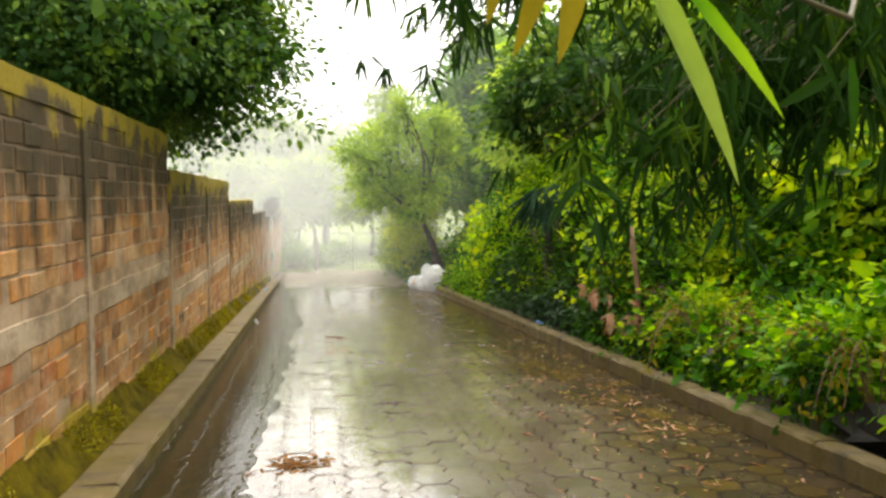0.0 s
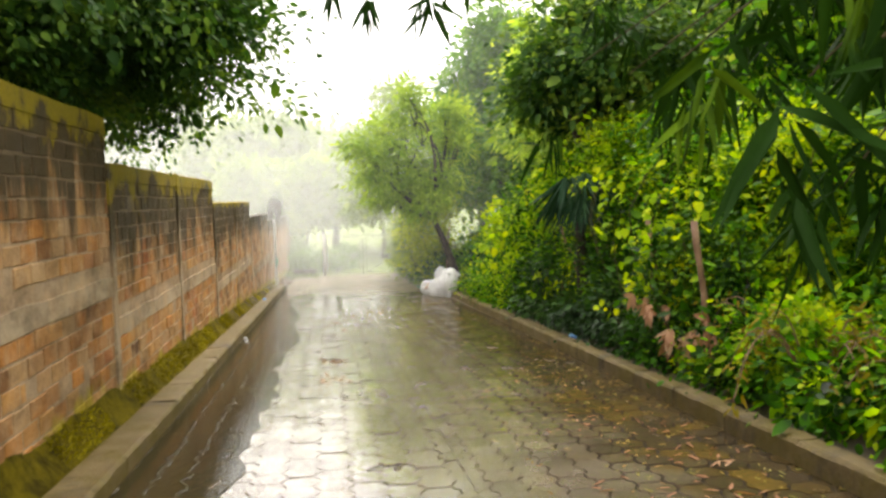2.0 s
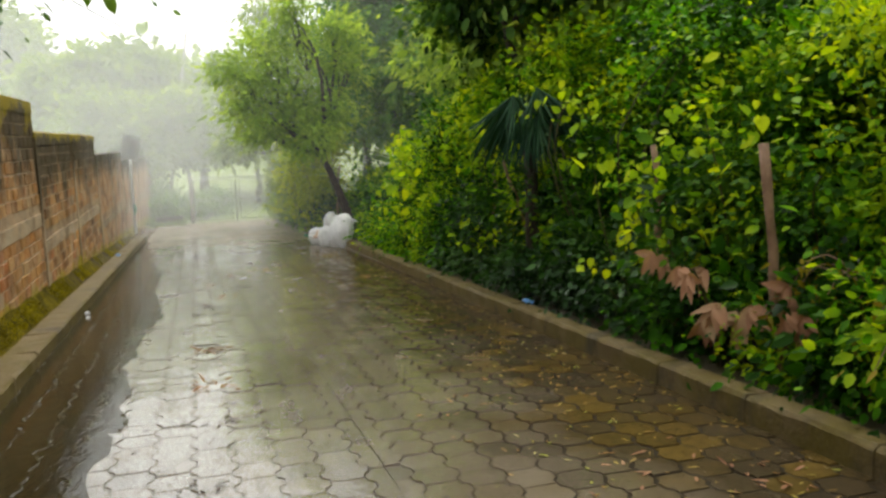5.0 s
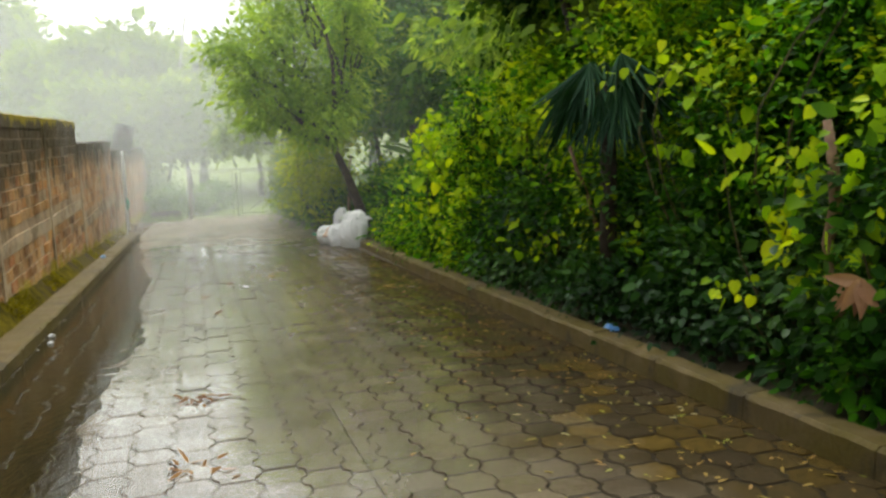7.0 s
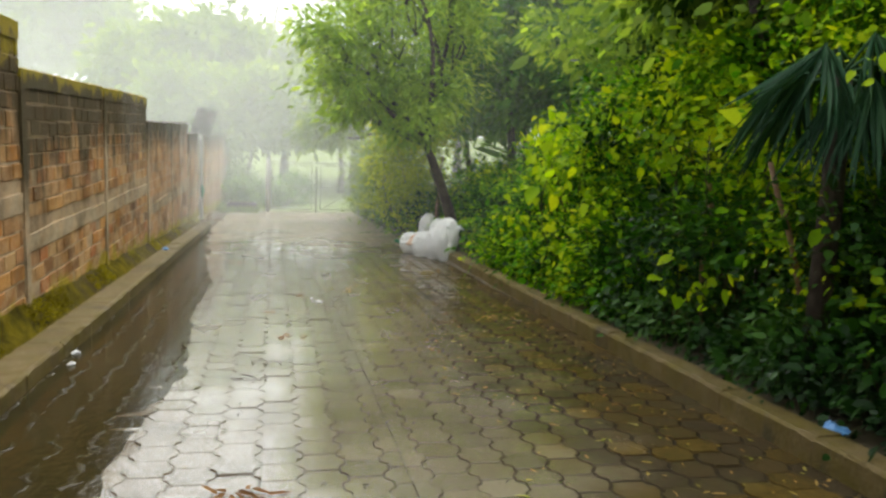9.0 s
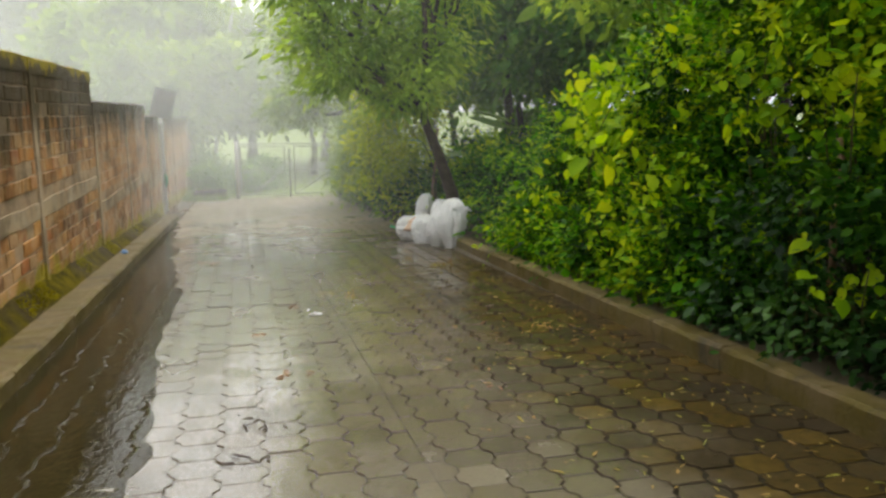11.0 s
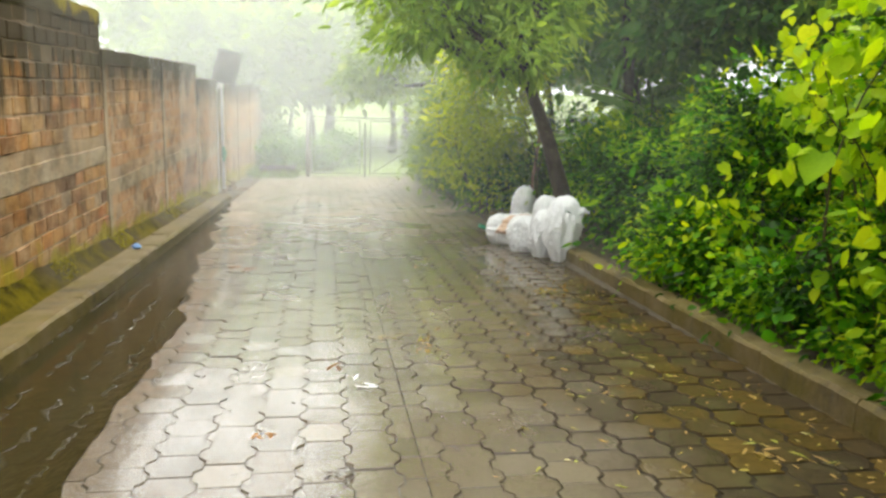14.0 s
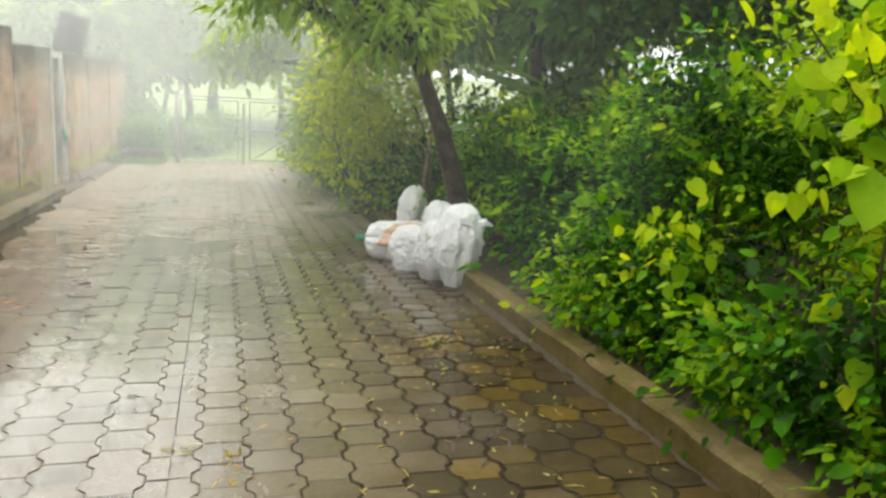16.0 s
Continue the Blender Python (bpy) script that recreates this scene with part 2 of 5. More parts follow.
def moss_material():
    m, nt, b = material("yellow_green_moss_cushion")
    geo, x, y, z = position(nt)
    fine, mid_ = noise_of(nt, geo, 60, 6, 0.75), noise_of(nt, geo, 5, 5, 0.65)
    col = mixc(nt, ramp(nt, mid_, [(0.3, (0, 0, 0)), (0.62, (1, 1, 1))]), (0.03, 0.024, 0.004), (0.17, 0.135, 0.006))
    col = mixc(nt, 0.6, col, ramp(nt, fine, [(0.3, (0.25, 0.25, 0.25)), (0.7, (1.0, 1.0, 1.0))]), "MULTIPLY")
    bare = ramp(nt, calc(nt, "ADD", noise_of(nt, geo, 0.7, 4, 0.6), calc(nt, "MULTIPLY", calc(nt, "SUBTRACT", y, 17.0), 0.012)), [(0.58, (0, 0, 0)), (0.72, (0.95, 0.95, 0.95))])
    col = mixc(nt, bare, col, mixc(nt, fine, (0.03, 0.022, 0.012), (0.10, 0.075, 0.04)))
    nt.links.new(col, b.inputs["Base Color"])
    b.inputs["Roughness"].default_value, b.inputs["Specular IOR Level"].default_value = 0.9, 0.05
    bump(nt, b, calc(nt, "ADD", fine, mid_), 1.0, 0.03)
    return m


def sack_material():
    m, nt, b = material("white_woven_plastic")
    geo, x, y, z = position(nt)
    wrinkle = calc(nt, "ABSOLUTE", calc(nt, "SUBTRACT", noise_of(nt, geo, 8, 4, 0.6, (1.3, 1.3, 0.7)), 0.5))
    crumple = calc(nt, "ABSOLUTE", calc(nt, "SUBTRACT", noise_of(nt, geo, 21, 4, 0.6), 0.5))
    col = mixc(nt, noise_of(nt, geo, 4, 5, 0.6), (0.80, 0.80, 0.80), (0.93, 0.93, 0.92))
    dirt = ramp(nt, calc(nt, "ADD", noise_of(nt, geo, 6, 5, 0.7), calc(nt, "MULTIPLY", wall_height(nt, y, z), -0.6)), [(0.46, (0, 0, 0)), (0.7, (0.4, 0.4, 0.4))])
    nt.links.new(mixc(nt, dirt, col, (0.30, 0.24, 0.17)), b.inputs["Base Color"])
    b.inputs["Roughness"].default_value = 0.42
    bump(nt, b, calc(nt, "ADD", wrinkle, calc(nt, "MULTIPLY", crumple, 0.6)), 1.0, 0.09)
    return m


def water_material():
    m, nt, b = material("muddy_rain_water")
    geo, x, y, z = position(nt)
    col = mixc(nt, noise_of(nt, geo, 1.2, 5, 0.6), (0.013, 0.010, 0.003), (0.029, 0.023, 0.007))
    nt.links.new(col, b.inputs["Base Color"])
    b.inputs["Roughness"].default_value = 0.06
    b.inputs["IOR"].default_value = 1.22
    ripple = calc(nt, "ADD", noise_of(nt, geo, 7, 4, 0.6, (1.6, 0.8, 1)), calc(nt, "MULTIPLY", noise_of(nt, geo, 30, 2), 0.35))
    # the flow breaks into short wrinkles over the rows of joints
    bend = calc(nt, "MULTIPLY", calc(nt, "SUBTRACT", noise_of(nt, geo, 5.5, 3), 0.5), 0.22)
    row = calc(nt, "PINGPONG", calc(nt, "ADD", calc(nt, "ADD", x, 0.02), bend), 0.113)
    crest = ramp(nt, calc(nt, "MULTIPLY", row, 8.8), [(0.0, (1, 1, 1)), (0.16, (0, 0, 0))])
    broken = ramp(nt, noise_of(nt, geo, 6.0, 4, 0.7, (1.0, 1.1, 1)), [(0.47, (0, 0, 0)), (0.55, (1, 1, 1))])
    ripple = calc(nt, "ADD", calc(nt, "MULTIPLY", ripple, 0.45), calc(nt, "MULTIPLY", calc(nt, "MULTIPLY", crest, broken), 2.4))
    bump(nt, b, ripple, 0.42, 0.02)
    return m


M = {
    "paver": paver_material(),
    "water": water_material(),
    "joint": joint_material(),
    "kerb": kerb_material(),
    "moss_bank": moss_material(),
    "moss": leaf_material("yellow_green_moss", [(0, (0.06, 0.05, 0.004)), (0.5, (0.18, 0.155, 0.007)), (1, (0.36, 0.31, 0.012))], 0.2, 0.7),
    "wood": plain("weathered_wood", (0.16, 0.085, 0.045), (0.30, 0.18, 0.10), 8, 0.65, relief=0.7),
    "bark": plain("wet_dark_bark", (0.030, 0.024, 0.020), (0.085, 0.068, 0.055), 7, 0.6, relief=0.9, fine=24, specular=0.15),
    "rock": plain("dark_wet_rock", (0.006, 0.005, 0.004), (0.02, 0.017, 0.012), 6, 0.6, relief=0.9, specular=0.15),
    "stem": plain("green_brown_stem", (0.035, 0.04, 0.014), (0.10, 0.08, 0.035), 9, 0.6, specular=0.12),
    "iron": plain("grey_painted_tube", (0.30, 0.31, 0.29), (0.42, 0.42, 0.39), 9, 0.5, 0.2),
    "pole": plain("pale_concrete_pole", (0.42, 0.41, 0.38), (0.55, 0.54, 0.50), 5, 0.7),
    "sheet": plain("rusty_dark_sheet", (0.05, 0.045, 0.035), (0.11, 0.09, 0.07), 4, 0.5, 0.3),
    "sack": sack_material(),
    "sack_tan": plain("tan_printed_plastic", (0.62, 0.40, 0.27), (0.72, 0.52, 0.38), 9, 0.45),
    "green_plastic": plain("green_plastic", (0.02, 0.22, 0.12), (0.04, 0.30, 0.18), 12, 0.4),
    "blue_plastic": plain("blue_plastic", (0.08, 0.22, 0.50), (0.14, 0.32, 0.62), 12, 0.35),
    "white_plastic": plain("white_scrap_plastic", (0.65, 0.66, 0.66), (0.8, 0.8, 0.8), 14, 0.4),
    "cable": plain("dark_cable", (0.03, 0.03, 0.03), (0.05, 0.05, 0.05), 9, 0.6),
    "dry": leaf_material("dry_brown_leaves", [(0, (0.05, 0.022, 0.008)), (0.5, (0.16, 0.075, 0.024)), (1, (0.30, 0.16, 0.06))], 0.15, 0.5),
    "dead": leaf_material("withered_pink_brown_leaves", [(0, (0.16, 0.075, 0.04)), (0.6, (0.30, 0.16, 0.09)), (1, (0.42, 0.28, 0.17))], 0.2, 0.5),
    "fallen": leaf_material("fallen_yellow_leaves", [(0, (0.26, 0.22, 0.03)), (0.4, (0.28, 0.17, 0.06)), (0.7, (0.20, 0.22, 0.03)), (1, (0.42, 0.36, 0.20))], 0.15, 0.4),
    # near-black to lime ranges put shaded hollows and sunlit boughs into the colour
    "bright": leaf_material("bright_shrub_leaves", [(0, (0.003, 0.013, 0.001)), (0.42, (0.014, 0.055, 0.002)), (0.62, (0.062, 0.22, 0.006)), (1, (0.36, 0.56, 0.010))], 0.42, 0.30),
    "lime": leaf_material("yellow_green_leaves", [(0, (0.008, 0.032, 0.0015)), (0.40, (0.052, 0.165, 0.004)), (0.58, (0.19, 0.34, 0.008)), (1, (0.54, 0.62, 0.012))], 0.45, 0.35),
    "dark": leaf_material("shade_dark_leaves", [(0, (0.004, 0.016, 0.004)), (0.5, (0.017, 0.055, 0.009)), (1, (0.06, 0.14, 0.02))], 0.25, 0.25, gloss=0.12),
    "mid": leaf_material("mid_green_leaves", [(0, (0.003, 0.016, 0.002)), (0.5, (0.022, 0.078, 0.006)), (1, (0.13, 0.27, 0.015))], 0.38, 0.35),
    "bamboo": leaf_material("bamboo_leaves", [(0, (0.005, 0.018, 0.002)), (0.65, (0.014, 0.045, 0.004)), (1, (0.11, 0.20, 0.010))], 0.2, 0.5, gloss=0.04),
    # leaf tones paled for mid and far trees: haze put into the colour
    "tree_far": leaf_material("haze_paled_tree_leaves", [(0, (0.10, 0.17, 0.05)), (0.5, (0.20, 0.30, 0.085)), (1, (0.34, 0.44, 0.14))], 0.5, 0.4),
    "airy": leaf_material("haze_paled_airy_leaves", [(0, (0.09, 0.17, 0.035)), (0.5, (0.21, 0.33, 0.07)), (1, (0.40, 0.52, 0.12))], 0.6, 0.4),
    # pale base holds the sky's reflection on the blades, besides their gloss
    "broad": leaf_material("sky_paled_leaves", [(0, (0.10, 0.20, 0.06)), (1, (0.24, 0.36, 0.14))], 0.35, 0.15, gloss=0.6),
    "withering": leaf_material("withering_olive_leaves", [(0, (0.06, 0.05, 0.006)), (0.5, (0.20, 0.17, 0.012)), (1, (0.38, 0.26, 0.05))], 0.35, 0.5),
    "creeper": leaf_material("yellow_creeper_leaves", [(0, (0.05, 0.15, 0.004)), (0.45, (0.24, 0.40, 0.008)), (1, (0.60, 0.66, 0.016))], 0.5, 0.3),
    "blade": leaf_material("broad_bamboo_blades", [(0, (0.09, 0.17, 0.02)), (1, (0.24, 0.33, 0.07))], 0.4, 0.4),
    # blue-green leaves lightened to stand for haze
    "haze_green": leaf_material("haze_blue_green_leaves", [(0, (0.035, 0.11, 0.03)), (0.5, (0.10, 0.22, 0.055)), (1, (0.22, 0.38, 0.085))], 0.48, 0.4),
    "yellow_bush": leaf_material("pale_yellow_green_leaves", [(0, (0.12, 0.20, 0.015)), (0.5, (0.30, 0.38, 0.03)), (1, (0.52, 0.54, 0.05))], 0.58, 0.4),
    "wall_leaf": leaf_material("broad_tree_leaves", [(0, (0.008, 0.032, 0.008)), (0.5, (0.034, 0.09, 0.018)), (1, (0.14, 0.24, 0.028))], 0.4, 0.35),
    "palm": leaf_material("dark_palm_fronds", [(0, (0.01, 0.03, 0.015)), (0.6, (0.022, 0.06, 0.03)), (1, (0.05, 0.11, 0.05))], 0.2, 0.22),
    "grass": leaf_material("field_grass", [(0, (0.09, 0.16, 0.03)), (1, (0.22, 0.32, 0.08))], 0.3, 0.5),
}


# ---- mesh helpers ----
class Build:
    """Collects vertices and faces of one mesh."""

    def __init__(self):
        self.v, self.f = [], []

    def add(self, verts, faces):
        k = len(self.v)
        self.v += [tuple(p) for p in verts]
        self.f += [tuple(i + k for i in q) for q in faces]
        return self

    def box(self, lo, hi):
        (a, b, c), (d, e, f) = lo, hi
        return self.add([(a, b, c), (d, b, c), (d, e, c), (a, e, c), (a, b, f), (d, b, f), (d, e, f), (a, e, f)],
                        [(3, 2, 1, 0), (4, 5, 6, 7), (0, 1, 5, 4), (1, 2, 6, 5), (2, 3, 7, 6), (3, 0, 4, 7)])

    def tube(self, pts, radii, sides=8):
        """A closed tube along a line of points."""
        pts = [Vector(p) for p in pts]
        k, n = len(self.v), len(pts)
        for i, p in enumerate(pts):
            d = (pts[min(i + 1, n - 1)] - pts[max(i - 1, 0)]).normalized()
            u = d.cross(Vector((0.31, 0.95, 0.05)) if abs(d.y) < 0.9 else Vector((1, 0, 0))).normalized()
            w = d.cross(u)
            for s in range(sides):
                a = 2 * math.pi * s / sides
                self.v.append(tuple(p + (u * math.cos(a) + w * math.sin(a)) * radii[i]))
        for i in range(n - 1):
            for s in range(sides):
                t = (s + 1) % sides
                self.f.append((k + i * sides + s, k + i * sides + t, k + (i + 1) * sides + t, k + (i + 1) * sides + s))
        self.f.append(tuple(k + s for s in range(sides))[::-1])
        self.f.append(tuple(k + (n - 1) * sides + s for s in range(sides)))
        return self

    def mesh(self, name, mat, smooth=False):
        me = bpy.data.meshes.new(name)
        me.from_pydata(self.v, [], self.f)
        me.materials.append(mat)
        if smooth:
            me.shade_smooth()
        return me


def part(name, build, mat, parent=None, label="", smooth=False):
    """One mesh object under a thing or a part; its points are in the parent's own place."""
    ob = new(name, build.mesh(name, mat, smooth) if isinstance(build, Build) else build)
    ob.parent = parent
    return tagged(ob, label)


def thing(name, at, label, category, group="", kind=""):
    ob = new(name)
    ob.location = at
    return tagged(ob, label, category, group, kind)


def unit(a):
    return a / np.maximum(np.linalg.norm(a, axis=-1, keepdims=True), 1e-9)


def leaves(name, mat, p, d, nrm, length, width, pointed=False, fine=False):
    """A mesh of leaf blades: base points, growing directions, face normals. Each blade is folded along its rib and droops."""
    n = len(p)
    d, nrm = unit(d), unit(nrm - (nrm * unit(d)).sum(1, keepdims=True) * unit(d))
    s = np.cross(d, nrm)
    L, W = np.asarray(length).reshape(-1, 1) * np.ones((n, 1)), np.asarray(width).reshape(-1, 1) * np.ones((n, 1))
    side = ([(0.10, 0.26), (0.28, 0.48), (0.58, 0.42), (0.84, 0.20)] if pointed else [(-0.06, 0.22), (0.10, 0.45), (0.34, 0.52), (0.62, 0.38), (0.86, 0.14)]) if fine else [(0.22, 0.46), (0.62, 0.36)] if pointed else [(0.30, 0.46), (0.68, 0.40)]
    m = len(side)
    edge = [(p + d * L * u - nrm * L * 0.16 * u * u + nrm * W * 0.10 * (1 - u), s * W * w) for u, w in side]
    tip = p + d * L - nrm * L * 0.16
    rows = [p] + [c + o for c, o in edge] + [tip] + [c - o for c, o in edge[::-1]]
    v = np.stack(rows, 1).reshape(-1, 3).astype(np.float32)
    k = np.arange(n)[:, None] * (2 * m + 2)
    half = m + 2
    f = np.concatenate([k + list(range(half)), k + ([0] + list(range(m + 1, 2 * m + 2)))], 1).reshape(-1).astype(np.int32)
    me = bpy.data.meshes.new(name)
    me.vertices.add(len(v))
    me.vertices.foreach_set("co", v.ravel())
    me.loops.add(len(f))
    me.loops.foreach_set("vertex_index", f)
    me.polygons.add(len(f) // half)
    me.polygons.foreach_set("loop_start", np.arange(0, len(f), half, dtype=np.int32))
    me.update(calc_edges=True)
    me.materials.append(mat)
    return me


def sprays(name, mat, hubs, core, per, spread, length, width, rng, droop=0.35, pointed=False, up=0.5, out=0.7):
    """Leaves in sprays round the hubs, facing outwards from the core and up."""
    n = len(hubs) * per
    h = np.repeat(hubs, per, 0)
    p = h + rng.normal(0, 1, (n, 3)) * spread * np.array([1, 1, 0.7])
    away = unit(p - core)
    nrm = away * out + np.array([0, 0, up]) + rng.normal(0, 0.45, (n, 3))
    d = unit(p - h) * 0.8 + away * 0.4 + rng.normal(0, 0.4, (n, 3)) - np.array([0, 0, droop])
    size = np.exp(rng.normal(-0.12, 0.36, n))
    return leaves(name, mat, p, d, nrm, length * size, width * size, pointed)


def mound(rng, n, core, radii, shell=0.55, lump=0.28, freq=0.9):
    """Hub points in the outer part of a lumpy ellipsoid."""
    q = unit(rng.normal(0, 1, (n, 3)))
    q[:, 2] = np.where(q[:, 2] < -0.55, -q[:, 2], q[:, 2])
    bulge = np.array([noise.noise(Vector(v * freq * 2.2 + core)) for v in q])[:, None]
    r = rng.uniform(shell, 1.0, (n, 1)) ** 0.7 * (1 + lump * 2 * bulge)
    return core + q * r * np.array(radii)


def limb(b, a, c, r0, r1, rng, sides=6, sag=0.12, n=6):
    """A bent, tapering limb between two points."""
    a, c = np.array(a, float), np.array(c, float)
    off = rng.normal(0, 1, 3) * np.linalg.norm(c - a) * sag
    pts = [a + (c - a) * t + off * math.sin(math.pi * t) for t in np.linspace(0, 1, n)]
    return b.tube(pts, [r0 + (r1 - r0) * t for t in np.linspace(0, 1, n)], sides)


def shrub(x, y, height, radius, mat, seed, label, per=26, hubs=90, length=0.085, width=0.045, base=0.12, reach=None, group="verge shrubs", name="shrub", pointed=False, droop=0.35):
    """A shrub: several stems from one root and a lumpy mass of leaf sprays."""
    rng = np.random.default_rng(seed)
    ob = thing(name, (x, y, gz(y) + base), label, "shrub", group)
    core = np.array([0, 0, height * 0.45])
    h = mound(rng, int(hubs * (1.4 if y < 23.5 else 1)), core, (radius, (reach or radius), height * 0.6))
    h = h[h[:, 2] > 0.04]
    if group == "verge shrubs" and y < 23.5:
        # dark hollows between the boughs
        open_ = [noise.noise(Vector(v) * 1.15 + Vector((x * 1.15, y * 1.15, 0))) > -0.05 for v in h]
        h = h[open_] if sum(open_) > 12 else h
    for i in range(6):
        e = h[rng.integers(len(h))]
        part("stem", limb(Build(), rng.normal(0, 0.05, 3) * (1, 1, 0) + (0, 0, -0.05), e, 0.014, 0.005, rng, 5), M["stem"], ob)
    part("foliage", sprays("foliage", mat, h, core * (1, 1, 0.6), per, 0.14 + length * 0.6, length, width, rng, droop, pointed), mat, ob)
    return ob


def creeper(x, y, z0, z1, seed, label, n=34, length=0.1, spread=0.42):
    """Large heart-shaped leaves on thin stalks hanging out of the hedge."""
    rng = np.random.default_rng(seed)
    ob = thing("creeper", (x + 0.55, y, gz(y) + 0.1), label, "creeper", "large-leaved creepers")
    h = np.stack([rng.normal(-0.5, spread * 0.35, n), rng.normal(0, spread, n), rng.uniform(z0, z1, n)], 1)
    h[:, 0] += (h[:, 2] - z0) * 0.15
    for i in range(5):
        part("stem", limb(Build(), (0, 0, -0.05), h[i], 0.012, 0.004, rng, 5), M["stem"], ob)
    k = 4
    hh = np.repeat(h, k, 0)
    p = hh + rng.normal(0, 0.09, hh.shape)
    m = len(p)
    d = rng.normal(0, 0.5, (m, 3)) + (-0.35, -0.2, -0.55)
    nrm = rng.normal(0, 0.5, (m, 3)) + (-0.35, -0.35, 0.85)
    s = np.exp(rng.normal(-0.2, 0.38, m))
    part("foliage", leaves("foliage", M["creeper"], p, d, nrm, length * s, length * 0.82 * s, False, True), M["creeper"], ob)
    return ob


def tree(name, at, trunk, radius, crowns, mat, seed, label, hubs=160, per=60, length=0.12, width=0.06, spread=0.35, group="", limbs=9, bark="bark"):
    """A tree: a tapering trunk, limbs to the crown, and a ragged crown of leaf sprays with gaps."""
    rng = np.random.default_rng(seed)
    ob = thing(name, at, label, "tree", group)
    b = Build()
    n = len(trunk)
    b.tube(trunk, [radius * (1.25 if i == 0 else 1 - 0.5 * i / (n - 1)) for i in range(n)], 10)
    top = trunk[-1]
    all_hubs, cores = [], []
    for core, radii in crowns:
        core = np.array(core, float)
        h = mound(rng, int(hubs / len(crowns)), core, radii, 0.35, 0.34, 1.3)
        all_hubs.append(h)
        cores.append(core)
        limb(b, top, core, radius * 0.45, radius * 0.16, rng, 7, 0.06)
        for i in range(max(3, limbs // len(crowns))):
            limb(b, core * 0.75 + np.array(top) * 0.25, h[rng.integers(len(h))], radius * 0.2, radius * 0.05, rng, 5)
    part("trunk", b, M[bark], ob, smooth=True)
    h = np.concatenate(all_hubs)
    part("crown", sprays("crown", mat, h, np.mean(cores, 0), per, spread, length, width, rng, 0.3), mat, ob)
    return ob


# ---- ground, lane, kerbs ----
def ground_sheet():
    """One sheet to the horizon: verges, lane bed and the meadow beyond the gate."""
    xs = [-400, -90, -30, -8, -1.66, -1.45, -1.22, 3.5, 3.75, 5.5, 9, 30, 90, 400]
    ys = [-200, -40, -8] + [i * 2.0 for i in range(-3, 22)] + [44, 48, 55, 70, 110, 250, 600]
    rise = {-1.66: 0.05, -1.45: 0.04, -1.22: -0.06, 3.5: -0.06, 3.75: 0.08, 5.5: 0.14, 9: 0.2, 30: 0.2, -8: 0.1}
    b = Build()
    b.v = [(x, y, gz(y) + (rise.get(x, 0.2) if y < 43 else -0.02) + (0.0 if y < 60 else (y - 60) * 0.004)) for y in ys for x in xs]
    w = len(xs)
    b.f = [(j * w + i, j * w + i + 1, j * w + w + i + 1, j * w + w + i) for j in range(len(ys) - 1) for i in range(w - 1)]
    m, nt, p = material("earth_and_meadow")
    geo, x, y, z = position(nt)
    far = ramp(nt, calc(nt, "ADD", calc(nt, "MULTIPLY", calc(nt, "SUBTRACT", y, 41.0), 0.2), noise_of(nt, geo, 1.1)), [(0.4, (0, 0, 0)), (0.9, (1, 1, 1))])
    n = noise_of(nt, geo, 2.5, 6, 0.65)
    nt.links.new(mixc(nt, far, mixc(nt, n, (0.03, 0.022, 0.01), (0.085, 0.062, 0.03)), mixc(nt, n, (0.13, 0.19, 0.035), (0.21, 0.28, 0.06))), p.inputs["Base Color"])
    p.inputs["Roughness"].default_value = 0.75
    bump(nt, p, noise_of(nt, geo, 22, 6, 0.7), 0.7, 0.03)
    tagged(part("ground", b, m), "wet brown earth running out into a pale green meadow", "ground", kind="structure")


ground_sheet()
LEFT, RIGHT, CREST = -1.18, 3.65, 1.235
bed = Build()
bed.add([(LEFT - 0.02, -3, gz(-3) - 0.0055), (RIGHT + 0.02, -3, gz(-3) - 0.0055), (RIGHT + 0.02, GATE_Y + 0.6, gz(GATE_Y + 0.6) - 0.0055), (LEFT - 0.02, GATE_Y + 0.6, gz(GATE_Y + 0.6) - 0.0055),
         (LEFT - 0.02, -3, gz(-3) - 0.05), (RIGHT + 0.02, -3, gz(-3) - 0.05), (RIGHT + 0.02, GATE_Y + 0.6, gz(GATE_Y + 0.6) - 0.05), (LEFT - 0.02, GATE_Y + 0.6, gz(GATE_Y + 0.6) - 0.05)],
        [(0, 1, 2, 3), (0, 4, 5, 1), (1, 5, 6, 2), (2, 6, 7, 3), (3, 7, 4, 0)])
road = tagged(part("road", bed, M["joint"]), "rain-wet lane of interlocking grey concrete pavers with leaf litter", "road", kind="structure")


